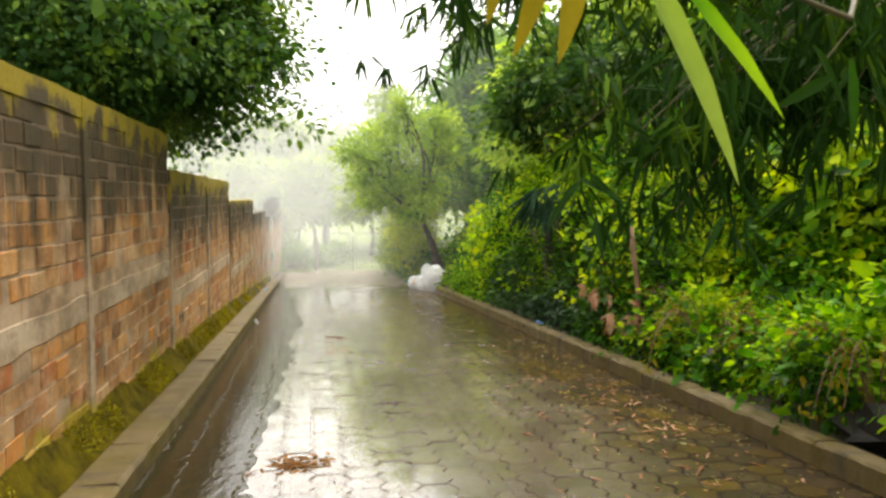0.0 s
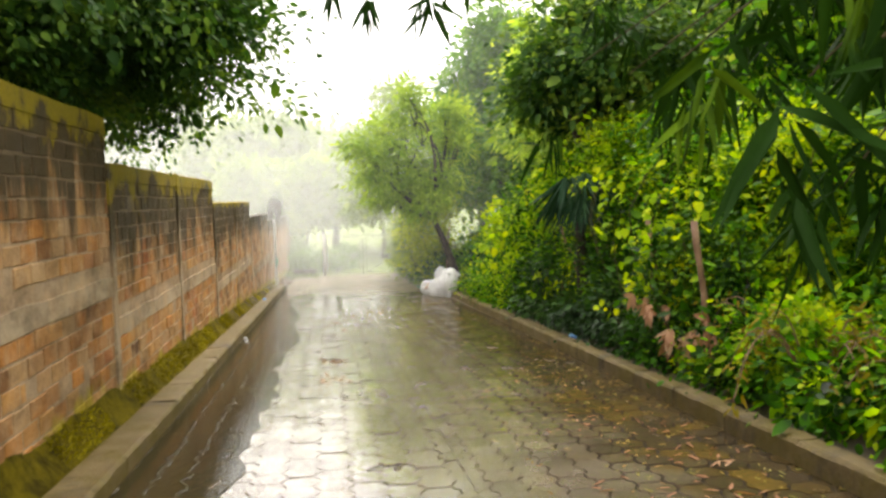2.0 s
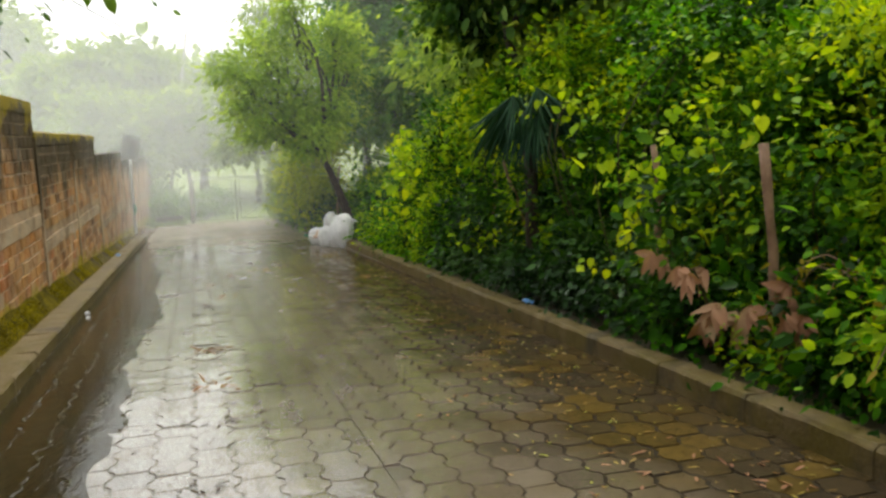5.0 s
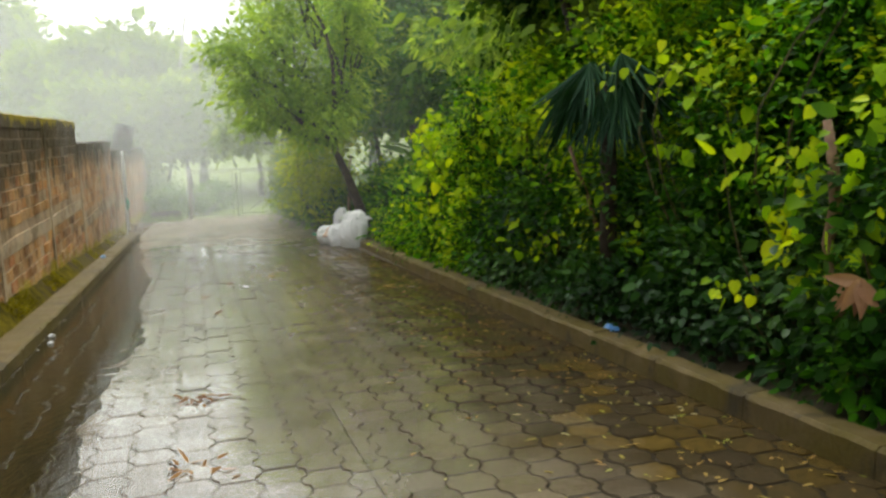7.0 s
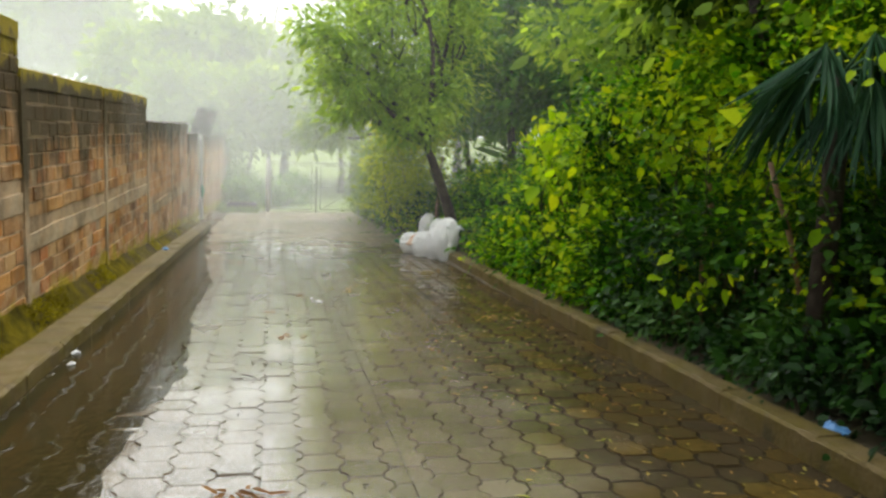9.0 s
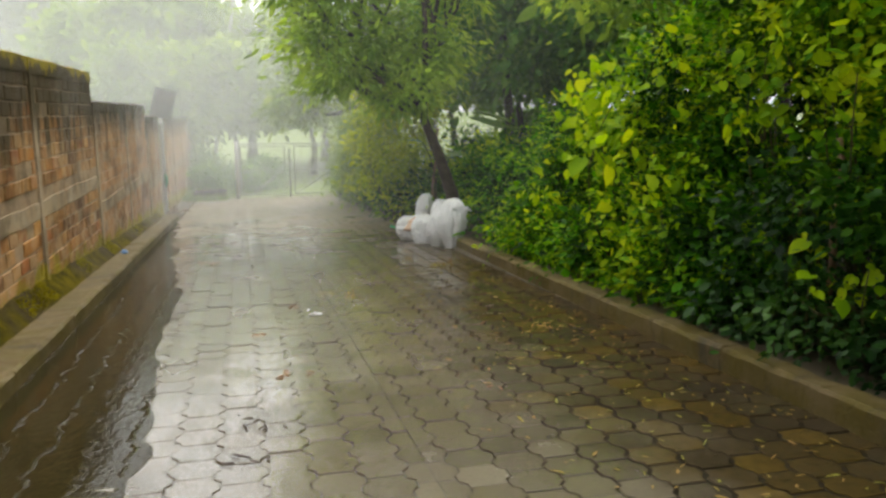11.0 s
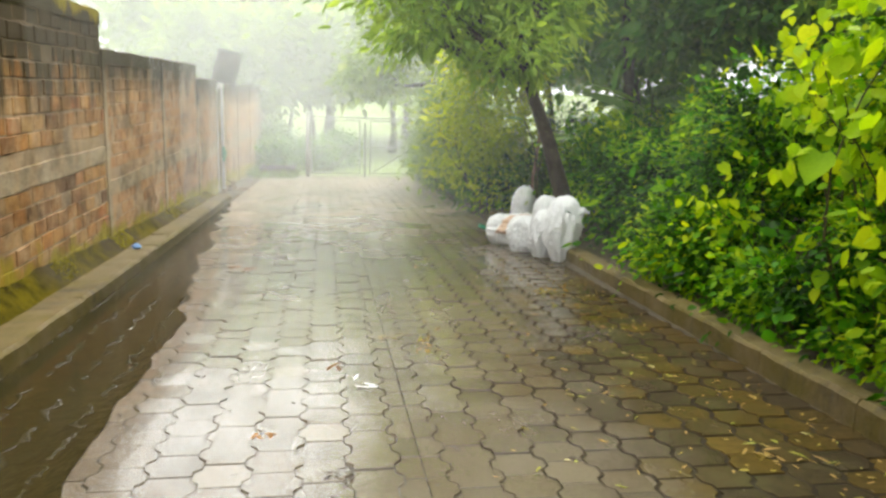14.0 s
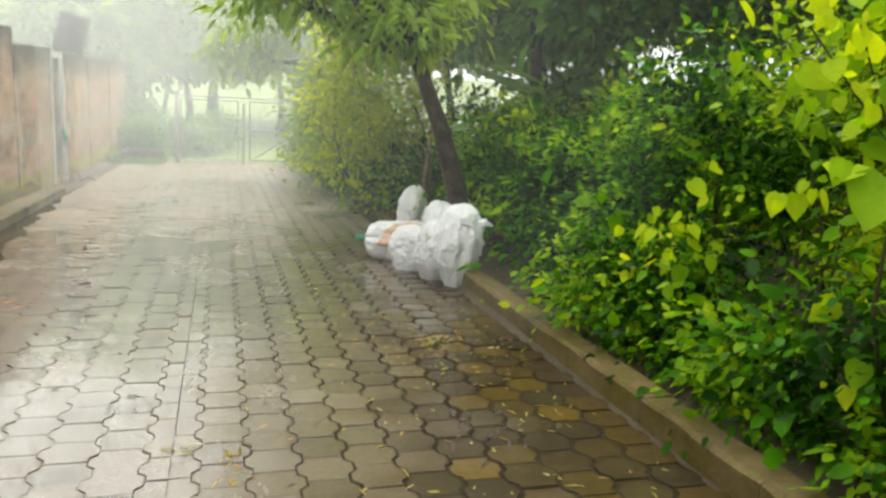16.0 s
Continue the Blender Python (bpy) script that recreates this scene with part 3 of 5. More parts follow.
def kerb(name, x0, x1, y0, y1, top, label, seed, veer=0.0):
    """A run of cast kerb lengths with worn, rounded upper edges."""
    rng = np.random.default_rng(seed)
    run = thing(name, (0, 0, 0), label, "kerb", kind="structure")
    y = y0
    while y < y1 - 0.2:
        e = min(y + 1.0, y1)
        b = Build()
        sec = [(x0, -0.06), (x0, top - 0.025), (x0 + 0.025, top), (x1 - 0.025, top), (x1, top - 0.025), (x1, -0.06)]
        nst = 7
        for i in range(nst):
            yy = y + 0.006 + (e - y - 0.007) * i / (nst - 1)
            for j, (sx, sz) in enumerate(sec):
                w = rng.normal(0, 0.004, 2) if sz > 0 else (0, 0)
                b.v.append((sx + w[0] + veer * (yy - 22), yy, gz(yy) + sz + w[1]))
        k = len(sec)
        for i in range(nst - 1):
            b.f += [(i * k + j, i * k + j + 1, i * k + k + j + 1, i * k + k + j) for j in range(k - 1)]
        b.f += [tuple(range(k))[::-1], tuple((nst - 1) * k + j for j in range(k))]
        part("kerb_stone", b, M["kerb"], run)
        y = e


kerb("kerb_left", LEFT - 0.28, LEFT + 0.03, -2, 31.5, 0.15, "mossy worn concrete kerb along the brick wall", 3)
kerb("kerb_right", RIGHT, RIGHT + 0.2, -2, 38.0, 0.17, "worn brown concrete kerb below the shrubs", 4, 0.013)

# mossy bank between the kerb and the wall
bank = Build()
ys = [1.0 + 0.16 * i for i in range(190)]
for y in ys:
    for j, (bx, bz) in enumerate(((-1.455, 0.128), (-1.50, 0.18), (-1.545, 0.235), (-1.585, 0.29), (-1.61, 0.345), (-1.645, 0.375))):
        q = Vector((j * 1.7, y * 2.3, 1.0))
        fall = max(0.35, 1 - max(0, y - 15) * 0.035)
        bank.v.append((bx + 0.012 * noise.noise(q), y, gz(y) + 0.12 + (bz - 0.12) * fall * (1 + 0.30 * noise.noise(q * 0.6 + Vector((0, 3, 0)))) + 0.02 * noise.noise(q * 1.9)))
bank.f = [(i * 6 + j, i * 6 + 6 + j, i * 6 + 7 + j, i * 6 + 1 + j) for i in range(len(ys) - 1) for j in range(5)]
tagged(part("trim", bank, M["moss_bank"], smooth=True), "bank of yellow-green moss along the foot of the wall", "moss bank", kind="structure")

# shallow muddy water along the low side
water = Build()
ws = [i * 0.11 for i in range(-18, 292)]
for y in ws:
    e = -0.27 - max(0, 11 - y) * 0.033 + 0.16 * noise.noise(Vector((0, y * 0.35, 0))) + 0.10 * noise.noise(Vector((4, y * 2.1, 0))) + 0.03 * noise.noise(Vector((9, y * 5.3, 0)))
    e -= max(0, y - 19) * (0.075 + 0.05 * noise.noise(Vector((2, y * 0.9, 0))))
    water.v += [(LEFT - 0.005, y, gz(y) + 0.006), (e * 0.5 + LEFT * 0.5, y, gz(y) + 0.006), (max(e, LEFT + 0.02), y, gz(y) + 0.0045)]
for i in range(len(ws) - 1):
    water.f += [(3 * i, 3 * i + 1, 3 * i + 4, 3 * i + 3), (3 * i + 1, 3 * i + 2, 3 * i + 5, 3 * i + 4)]
tagged(part("water", water, M["water"]), "shallow brown rain water running beside the kerb", "water", kind="structure")


# ---- brick wall in stepped sections ----
WALL_X, BRICK_L, BRICK_H = -1.65, 0.30, 0.147
SECTIONS = [(-4.2, 2.75, 2.79, 0.0), (2.75, 9.75, 2.375, 1.15), (9.75, 16.75, 1.965, 0.85), (16.75, 23.75, 1.585, 2.2), (23.75, 30.4, 1.18, 0.0), (30.4, 33.2, 0.93, 0.0), (34.35, 50.0, 0.83, 0.0)]
brick_box = Build()
c = 0.008
brick_box.add([(0.02, 0, 0), (0.02, 1, 0), (0.02, 1, 1), (0.02, 0, 1), (-c / 2, 0, 0), (-c / 2, 1, 0), (-c / 2, 1, 1), (-c / 2, 0, 1), (0.028, 0.03, 0.05), (0.028, 0.97, 0.05), (0.028, 0.97, 0.95), (0.028, 0.03, 0.95)],
              [(8, 9, 10, 11), (0, 1, 9, 8), (1, 2, 10, 9), (2, 3, 11, 10), (3, 0, 8, 11), (4, 5, 1, 0), (5, 6, 2, 1), (6, 7, 3, 2), (7, 4, 0, 3)])
rngb = np.random.default_rng(21)
for si, (y0, y1, top, moss) in enumerate(SECTIONS):
    # last sections: paler tones and nearly filled joints stand for the haze
    hazed, run = si >= 4, 1.4 if si >= 4 else 2.3
    brick_mat = masonry("weathered_brick", FAR_STOPS if hazed else BRICK_STOPS, top, moss, True, run)
    cement = masonry("weathered_cement", CEMENT_STOPS, top, moss, False, run)
    wall = thing("wall_%d" % (si + 1), (0, 0, 0), "stained red-brown brick wall with cement posts, mossy foot and dark algae", "wall", kind="structure")
    low = gz(y1) - 0.15
    core = Build().box((WALL_X - 0.15, y0, low), (WALL_X + (0.021 if si >= 5 else 0.019 if hazed else 0.0165), y1, top - 0.06))
    part("core", core, masonry("old_mortar", FAR_MORTAR if hazed else MORTAR_STOPS, top, moss, False, run, 0.68), wall)
    # coping, slightly uneven
    cop = Build()
    m_ = 24
    for i in range(m_ + 1):
        yy = y0 + (y1 - y0) * i / m_
        w = rngb.normal(0, 0.006, 3)
        for sx, sz in ((-0.17, -0.06), (-0.17, -0.015), (-0.1, 0.004), (-0.02, 0.004), (0.032, -0.015), (0.032, -0.17)):
            cop.v.append((WALL_X + sx + w[0] * 0.4, yy, top + sz + w[1]))
    for i in range(m_):
        cop.f += [(i * 6 + j, i * 6 + j + 1, i * 6 + 7 + j, i * 6 + 6 + j) for j in range(5)]
    cop.f += [tuple(range(6))[::-1], tuple(m_ * 6 + j for j in range(6))]
    part("coping", cop, cement, wall)
    band_lo, band_hi = top - 1.64, top - 1.46
    posts = [y0 + 0.04] + ([(y0 + y1) / 2] if y1 - y0 < 8 and y1 - y0 > 4 else []) if y1 - y0 < 10 else [34.45, 37.7, 41.5, 45.5, 49.8]
    if si == 5:
        posts.append(33.1)
    # ring beam
    bm_ = Build()
    k = 26
    for i in range(k + 1):
        yy = y0 + (y1 - y0) * i / k
        w = rngb.normal(0, 0.008, 2)
        bm_.v += [(WALL_X - 0.01, yy, band_lo + w[0]), (WALL_X + 0.03, yy, band_lo + 0.006 + w[0]), (WALL_X + 0.03, yy, band_hi - 0.006 + w[1]), (WALL_X - 0.01, yy, band_hi + w[1])]
    for i in range(k):
        bm_.f += [(i * 4 + j, i * 4 + j + 1, i * 4 + 5 + j, i * 4 + 4 + j) for j in range(3)]
    if band_lo > low + 0.3:
        part("beam", bm_, cement, wall)
    for py in posts:
        pb = Build()
        pw = 0.075
        zz = np.linspace(low, top - 0.02, 9)
        for z in zz:
            w = rngb.normal(0, 0.005, 2)
            pb.v += [(WALL_X - 0.01, py - pw + w[0], z), (WALL_X + 0.042, py - pw + 0.012 + w[0], z), (WALL_X + 0.042, py + pw - 0.012 + w[1], z), (WALL_X - 0.01, py + pw + w[1], z)]
        for i in range(8):
            pb.f += [(i * 4 + j, i * 4 + j + 1, i * 4 + 5 + j, i * 4 + 4 + j) for j in range(3)]
        part("post", pb, cement, wall)
    # bricks, the ones at eye level as parts
    shared = brick_box.mesh("brick", brick_mat)
    rest, made = Build(), 0
    z, row = top - 0.165 - BRICK_H, 0
    while z > low:
        if not (z < band_hi - 0.02 and z + BRICK_H > band_lo + 0.02):
            y = y0 - (row % 2) * BRICK_L / 2
            while y < y1 - 0.03:
                a, e = max(y, y0) + 0.007, min(y + BRICK_L, y1) - 0.007
                if e - a > 0.05 and z + BRICK_H > gz(a) - 0.08:
                    off, tw = rngb.normal(-0.006, 0.003), rngb.normal(0, 0.004)
                    if made < 300 and 2 < a < 36:
                        ob = new("brick", shared)
                        ob.location, ob.scale = (WALL_X + off, a, z + 0.007 + tw), (1, e - a, BRICK_H - 0.014 + rngb.normal(0, 0.003))
                        ob.rotation_euler = (rngb.normal(0, 0.012), 0, rngb.normal(0, 0.007))
                        ob.parent = wall
                        made += 1
                    else:
                        rest.add([(WALL_X + off + vx, a + vy * (e - a), z + 0.007 + tw + vz * (BRICK_H - 0.014)) for vx, vy, vz in brick_box.v], brick_box.f)
                y += BRICK_L
            z -= BRICK_H
        else:
            z = band_lo - BRICK_H
        row += 1
    if rest.v:
        tagged(part("bricks", rest, brick_mat, wall), kind="stuff")


# ---- gate, trough, pole, cable, doorway ----
def gate():
    g0 = gz(GATE_Y)
    ob = thing("field_gate", (0, GATE_Y, g0), "two-leaf grey tube gate with wire infill, closed", "gate")
    for name, x, h, r in (("gate_post", 0.25, 2.05, 0.075), ("gate_post", 4.3, 1.95, 0.06)):
        part(name, Build().tube([(x, 0, -0.1), (x, 0, h)], [r, r], 10), M["pole"], ob, smooth=True)
    for x0, x1, side in ((0.36, 1.92, 1), (2.26, 4.2, -1)):
        leaf = part("gate_leaf", Build().tube([(x0, 0, 0.12), (x0, 0, 1.82), (x1, 0, 1.82), (x1, 0, 0.12), (x0, 0, 0.12)], [0.028] * 5, 8), M["iron"], ob)
        part("brace", Build().tube([(x0 + (0.4 if side > 0 else 0.1), 0.0, 0.15), (x1 - 0.1 if side > 0 else x1 - 0.6, 0, 0.95)], [0.022, 0.022], 6), M["iron"], leaf)
        part("rail", Build().tube([(x0, 0, 0.97), (x1, 0, 0.97)], [0.02, 0.02], 6), M["iron"], leaf)
        wire = Build()
        for i in range(1, 12):
            wire.tube([(x0 + (x1 - x0) * i / 12, 0, 0.13), (x0 + (x1 - x0) * i / 12, 0, 1.81)], [0.003, 0.003], 3)
        for i in range(1, 12):
            wire.tube([(x0, 0, 0.12 + 0.14 * i), (x1, 0, 0.12 + 0.14 * i)], [0.003, 0.003], 3)
        part("wire_mesh", wire, M["iron"], leaf)
    part("meeting_post", Build().tube([(2.09, 0, -0.1), (2.09, 0, 1.75)], [0.04, 0.04], 8), M["iron"], ob)
    part("top_rail", Build().tube([(0.25, 0, 1.93), (4.3, 0, 1.9)], [0.022, 0.022], 6), M["iron"], ob)


gate()
trough = Build()
trough.box((-1.25, GATE_Y - 0.6, gz(GATE_Y) - 0.05), (-0.15, GATE_Y - 0.5, gz(GATE_Y) + 0.32))
trough.box((-1.25, GATE_Y + 0.2, gz(GATE_Y) - 0.05), (-0.15, GATE_Y + 0.3, gz(GATE_Y) + 0.32))
trough.box((-1.25, GATE_Y - 0.5, gz(GATE_Y) - 0.05), (-1.15, GATE_Y + 0.2, gz(GATE_Y) + 0.32))
trough.box((-0.25, GATE_Y - 0.5, gz(GATE_Y) - 0.05), (-0.15, GATE_Y + 0.2, gz(GATE_Y) + 0.32))
tagged(part("planting_box", trough, M["bark"]), "low dark mossy concrete box beside the gate", "planter")

pole = thing("utility_pole", (-1.0, 52, gz(52)), "pale leaning concrete utility pole in the mist", "pole")
part("shaft", Build().tube([(0, 0, -0.2), (0.75, 0, 4.5), (1.6, 0, 9.5)], [0.10, 0.085, 0.06], 10), M["pole"], pole, smooth=True)
wire_pts = [(-0.3 - 0.106 * s, 52 - s, gz(52) + 8.8 + 0.0015 * s * s - 0.09 * s) for s in np.linspace(0, 44, 24)]
tagged(part("overhead_cable", Build().tube(wire_pts, [0.02] * 24, 5), M["cable"]), "thin dark overhead cable sagging across the sky", "cable")

door = thing("doorway", (WALL_X, 33.78, gz(33.78)), "narrow wall opening closed with a torn pale sheet", "doorway")
part("jamb", Build().box((-0.02, -0.60, 0), (0.05, -0.50, 2.5)), M["pole"], door)
part("jamb", Build().box((-0.02, 0.48, 0), (0.05, 0.58, 2.5)), M["pole"], door)
part("lintel", Build().box((-0.13, -0.60, 2.42), (0.05, 0.58, 2.54)), M["pole"], door)
# dark panel added to stand for the shade inside the opening
part("shade_panel", Build().box((-0.12, -0.50, 0.1), (-0.08, 0.48, 2.0)), M["sheet"], door, "dark panel for the shade in the opening")
rag = Build()
for i in range(7):
    for j in range(5):
        rag.v.append((-0.06 + 0.015 * math.sin(i * 1.7 + j), -0.49 + 0.1 * j * (1 - i * 0.09), 2.38 - 0.16 * i))
rag.f = [(i * 5 + j, i * 5 + j + 1, i * 5 + 6 + j, i * 5 + 5 + j) for i in range(6) for j in range(4)]
part("torn_sheet", rag, M["white_plastic"], door, "torn pale plastic sheet")
part("green_rag", Build().tube([(0.03, 0.45, 1.05), (0.06, 0.42, 0.9), (0.04, 0.44, 0.7)], [0.03, 0.06, 0.03], 7), M["green_plastic"], door)
sheet = Build()
sheet.box((-0.45, -0.015, -0.05), (0.18, 0.015, 0.85))
sp = part("roof_sheet", sheet, M["sheet"])
sp.location, sp.rotation_euler = (WALL_X - 0.04, 36.2, 0.83), (radians(-4), radians(14), 0)
tagged(sp, "dark sheet of roofing propped upright on the wall top", "roofing sheet")
rngd = np.random.default_rng(77)
for i in range(9):
    stick = Build()
    limb(stick, (0, 0, 0), (rngd.uniform(-0.3, 0.35), rngd.uniform(-0.5, 0.5), rngd.uniform(0.0, 0.25)), 0.025, 0.015, rngd, 5)
    ob = part("broken_stick", stick, M["wood"])
    y = 33.8 + rngd.normal(0, 0.4)
    ob.location = (-1.35 + rngd.normal(0, 0.1), y, gz(y) + 0.06)
    tagged(ob, "broken stick lying by the wall opening", "stick", "debris by the opening")


# ---- sacks ----
def sack(x, y, rx, ry, h, seed, label, lean=(0, 0), tuft=True, lying=False, tan=False, taper=0.6, boxy=False):
    """A crumpled woven plastic sack: ridged creases, pleats at the foot, a gathered corner."""
    rng = np.random.default_rng(seed)
    ob = thing("sack", (x, y, gz(y)), label, "sack", "sacks by the kerb")
    b, rows, n = Build(), 46, 60

    def ridge(v):
        return 0.28 - abs(noise.noise(v)) * 1.6

    for i in range(rows):
        t = i / (rows - 1)
        close = 1 if t < 0.55 else 0.14 + 0.86 * math.sqrt(max(0.0, 1 - ((t - 0.55) / 0.45) ** 2)) ** (0.9 if boxy else 1.1)
        prof = (taper + (1 - taper) * math.sin(min(1.0, t / 0.5) * math.pi / 2) ** 1.2) * close * 1.12
        if lying and t < 0.2:
            prof *= 0.35 + 0.65 * math.sqrt(1 - (1 - t / 0.2) ** 2)
        for j in range(n):
            a = 2 * math.pi * j / n
            q = Vector((math.cos(a) * 1.1 + seed * 7.3, math.sin(a) * 1.1, t * 2.2 * h / 0.8))
            twist = Vector((q.x + 0.4 * t, q.y, q.z * 0.35))
            fold = Vector((q.x, q.y, q.z * 0.5))
            crease = 0.24 * noise.noise(q * 0.8) + 0.26 * ridge(twist * 1.7) + 0.20 * ridge(fold * 2.9) + 0.13 * ridge(q * 6.5)
            crease += 0.04 * (1 - t) ** 2 * math.sin(a * 9 + 5 * noise.noise(q))
            r = prof * (1 + crease)
            z = t * h + 0.06 * h * noise.noise(q * 1.3) * t
            if lying:
                b.v.append(((t - 0.5) * h * lean[0] + math.cos(a) * rx * r * -lean[1], (t - 0.5) * h * lean[1] + math.cos(a) * rx * r * lean[0], max(0.0, ry * 0.95 + math.sin(a) * ry * r)))
            else:
                b.v.append((math.cos(a) * rx * r + lean[0] * t * t * h, math.sin(a) * ry * r + lean[1] * t * t * h, max(0, z)))
    b.f = [(i * n + j, i * n + (j + 1) % n, i * n + n + (j + 1) % n, i * n + n + j) for i in range(rows - 1) for j in range(n)]
    b.f += [tuple(range(n))[::-1], tuple((rows - 1) * n + j for j in range(n))]
    part("bag", b, M["sack"], ob, smooth=True)
    if seed == 1:
        e = Vector((rx * 0.7 * (1 if seed % 2 else -1), -ry * 0.2, h * 0.74))
        s = 1 if seed % 2 else -1
        part("corner", Build().tube([e, e + Vector((0.10 * s, -0.02, 0.05)), e + Vector((0.17 * s, -0.03, 0.015))], [0.07, 0.04, 0.008], 7), M["sack"], ob)
    if tuft:
        top = np.mean(np.array(b.v[-n:]), 0)
        k = Build()
        d = Vector((lean[0] + rng.normal(0, 0.2), lean[1] + rng.normal(0, 0.2), 0.1 if lying else 0.7)).normalized()
        if tan:
            top = np.mean(np.array(b.v[:n]), 0)
            d = Vector((-0.75, -0.1, 0.25)).normalized()
        k.tube([Vector(top) - d * 0.06, Vector(top) + d * 0.03, Vector(top) + d * 0.08, Vector(top) + d * 0.12], [0.07, 0.025, 0.03, 0.036], 9)
        part("knot", k, M["green_plastic"] if tan else M["sack"], ob, smooth=True)
    if tan:
        # a printed band running slantwise round the side
        k, i0, i1, cols = Build(), 9, 34, list(range(14, 32))
        for i in range(i0, i1):
            for j in cols:
                v = Vector(b.v[min(rows - 1, i + (31 - j) // 2) * n + j])
                c0 = Vector(((i / (rows - 1) - 0.5) * h * lean[0], (i / (rows - 1) - 0.5) * h * lean[1], ry))
                k.v.append(tuple(v + (v - c0).normalized() * 0.007))
        w = len(cols)
        k.f = [(i * w + j, i * w + j + 1, i * w + w + j + 1, i * w + w + j) for i in range(i1 - i0 - 1) for j in range(w - 1)]
        part("tan_panel", k, M["sack_tan"], ob, "faded tan printed panel", smooth=True)
    return ob


SACK = "white woven plastic sack, crumpled and full, standing by the kerb"
sack(3.64, 23.62, 0.20, 0.19, 0.79, 1, "tall crumpled white plastic sack in front of the others", (0.02, 0.0), False, taper=0.45, boxy=True)
sack(3.49, 23.98, 0.17, 0.17, 0.60, 2, SACK, (0.04, -0.03), False, taper=0.5)
sack(3.69, 24.42, 0.18, 0.18, 0.74, 3, "greyish white plastic sack behind the tall one", (-0.05, 0), False, taper=0.6, boxy=True)
sack(3.40, 24.55, 0.21, 0.21, 0.46, 4, SACK, (-0.05, 0), False, taper=0.75)
sack(3.42, 25.1, 0.23, 0.21, 0.82, 5, "white sack lying down with a tan panel and green tie", (0.93, -0.37), True, True, True, taper=0.8)
sack(3.66, 25.8, 0.15, 0.15, 0.76, 6, "upright white plastic sack at the back", (0.1, 0.02), False, taper=0.85, boxy=True)

# ---- verge on the right: posts, shrubs, palm, bamboo ----
for x, y, h, r, lean, seed in ((4.1, 9.4, 1.62, 0.042, (-0.12, 0), 1), (4.62, 14.3, 1.65, 0.028, (-0.34, 0.1), 2), (4.3, 11.0, 1.68, 0.045, (-0.1, 0.05), 3), (4.6, 16.2, 1.5, 0.04, (0.03, 0), 4), (3.95, 26.6, 1.9, 0.03, (0.10, 0), 5)):
    b = Build()
    rp = np.random.default_rng(seed)
    pts = [(lean[0] * t * h + rp.normal(0, 0.02), lean[1] * t * h + rp.normal(0, 0.02), h * t - 0.1 * (1 - t)) for t in np.linspace(0, 1, 8)]
    b.tube(pts, [r * (1.0 - 0.35 * i / 7 + rp.normal(0, 0.12)) for i in range(len(pts))], 9)
    ob = part("fence_post", b, M["wood"], smooth=True)
    ob.location = (x, y, gz(y) + 0.1)
    tagged(ob, "split weathered wooden fence post among leaves", "fence post", "old fence posts")

LOW, HEDGE, TALL = "low wet shrub with yellow-green leaves above the kerb", "dense wet shrub with glossy green leaves over the kerb", "tall shrub with bright green sunlit leaves"
seed = 100
for y in np.arange(-1.0, 9.4, 0.85):
    seed += 1
    shrub(4.3 + 0.12 * math.sin(y * 3), y, 0.66 + 0.18 * math.sin(y * 2.3), 0.5, M["bright"] if seed % 2 else M["lime"], seed, LOW, 24, 70, 0.08, 0.048)
for y in np.arange(0.0, 9.0, 1.1):
    seed += 1
    shrub(5.3 + 0.2 * math.sin(y * 2), y, 1.05 + 0.25 * math.sin(y * 1.7), 0.75, M["bright"] if seed % 2 else M["lime"], seed, LOW, 24, 90, 0.095, 0.055)
# front row: dark and mid leaves carry the shade low on the hedge
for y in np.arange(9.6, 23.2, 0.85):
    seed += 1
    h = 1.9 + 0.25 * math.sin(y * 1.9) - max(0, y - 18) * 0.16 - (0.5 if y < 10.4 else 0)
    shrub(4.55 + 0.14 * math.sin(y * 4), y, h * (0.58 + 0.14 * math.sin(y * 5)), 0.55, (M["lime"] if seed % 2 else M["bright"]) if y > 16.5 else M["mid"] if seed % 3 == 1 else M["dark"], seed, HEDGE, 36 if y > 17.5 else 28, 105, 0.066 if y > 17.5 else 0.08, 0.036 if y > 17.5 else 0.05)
# upper row: lime leaves carry the light on the hedge top
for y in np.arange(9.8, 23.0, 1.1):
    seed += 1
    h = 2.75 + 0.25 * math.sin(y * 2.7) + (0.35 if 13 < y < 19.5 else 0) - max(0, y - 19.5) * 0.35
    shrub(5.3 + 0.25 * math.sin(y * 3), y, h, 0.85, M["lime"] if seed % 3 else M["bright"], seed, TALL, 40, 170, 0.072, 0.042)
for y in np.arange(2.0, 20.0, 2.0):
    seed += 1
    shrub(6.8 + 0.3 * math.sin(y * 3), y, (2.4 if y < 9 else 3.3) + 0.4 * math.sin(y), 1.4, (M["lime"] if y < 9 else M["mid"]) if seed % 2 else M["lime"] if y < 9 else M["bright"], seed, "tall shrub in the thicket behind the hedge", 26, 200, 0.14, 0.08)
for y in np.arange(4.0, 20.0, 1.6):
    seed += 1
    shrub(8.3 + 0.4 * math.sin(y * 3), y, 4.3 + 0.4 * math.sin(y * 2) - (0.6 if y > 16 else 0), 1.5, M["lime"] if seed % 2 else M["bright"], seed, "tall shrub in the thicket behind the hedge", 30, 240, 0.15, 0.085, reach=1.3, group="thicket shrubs")
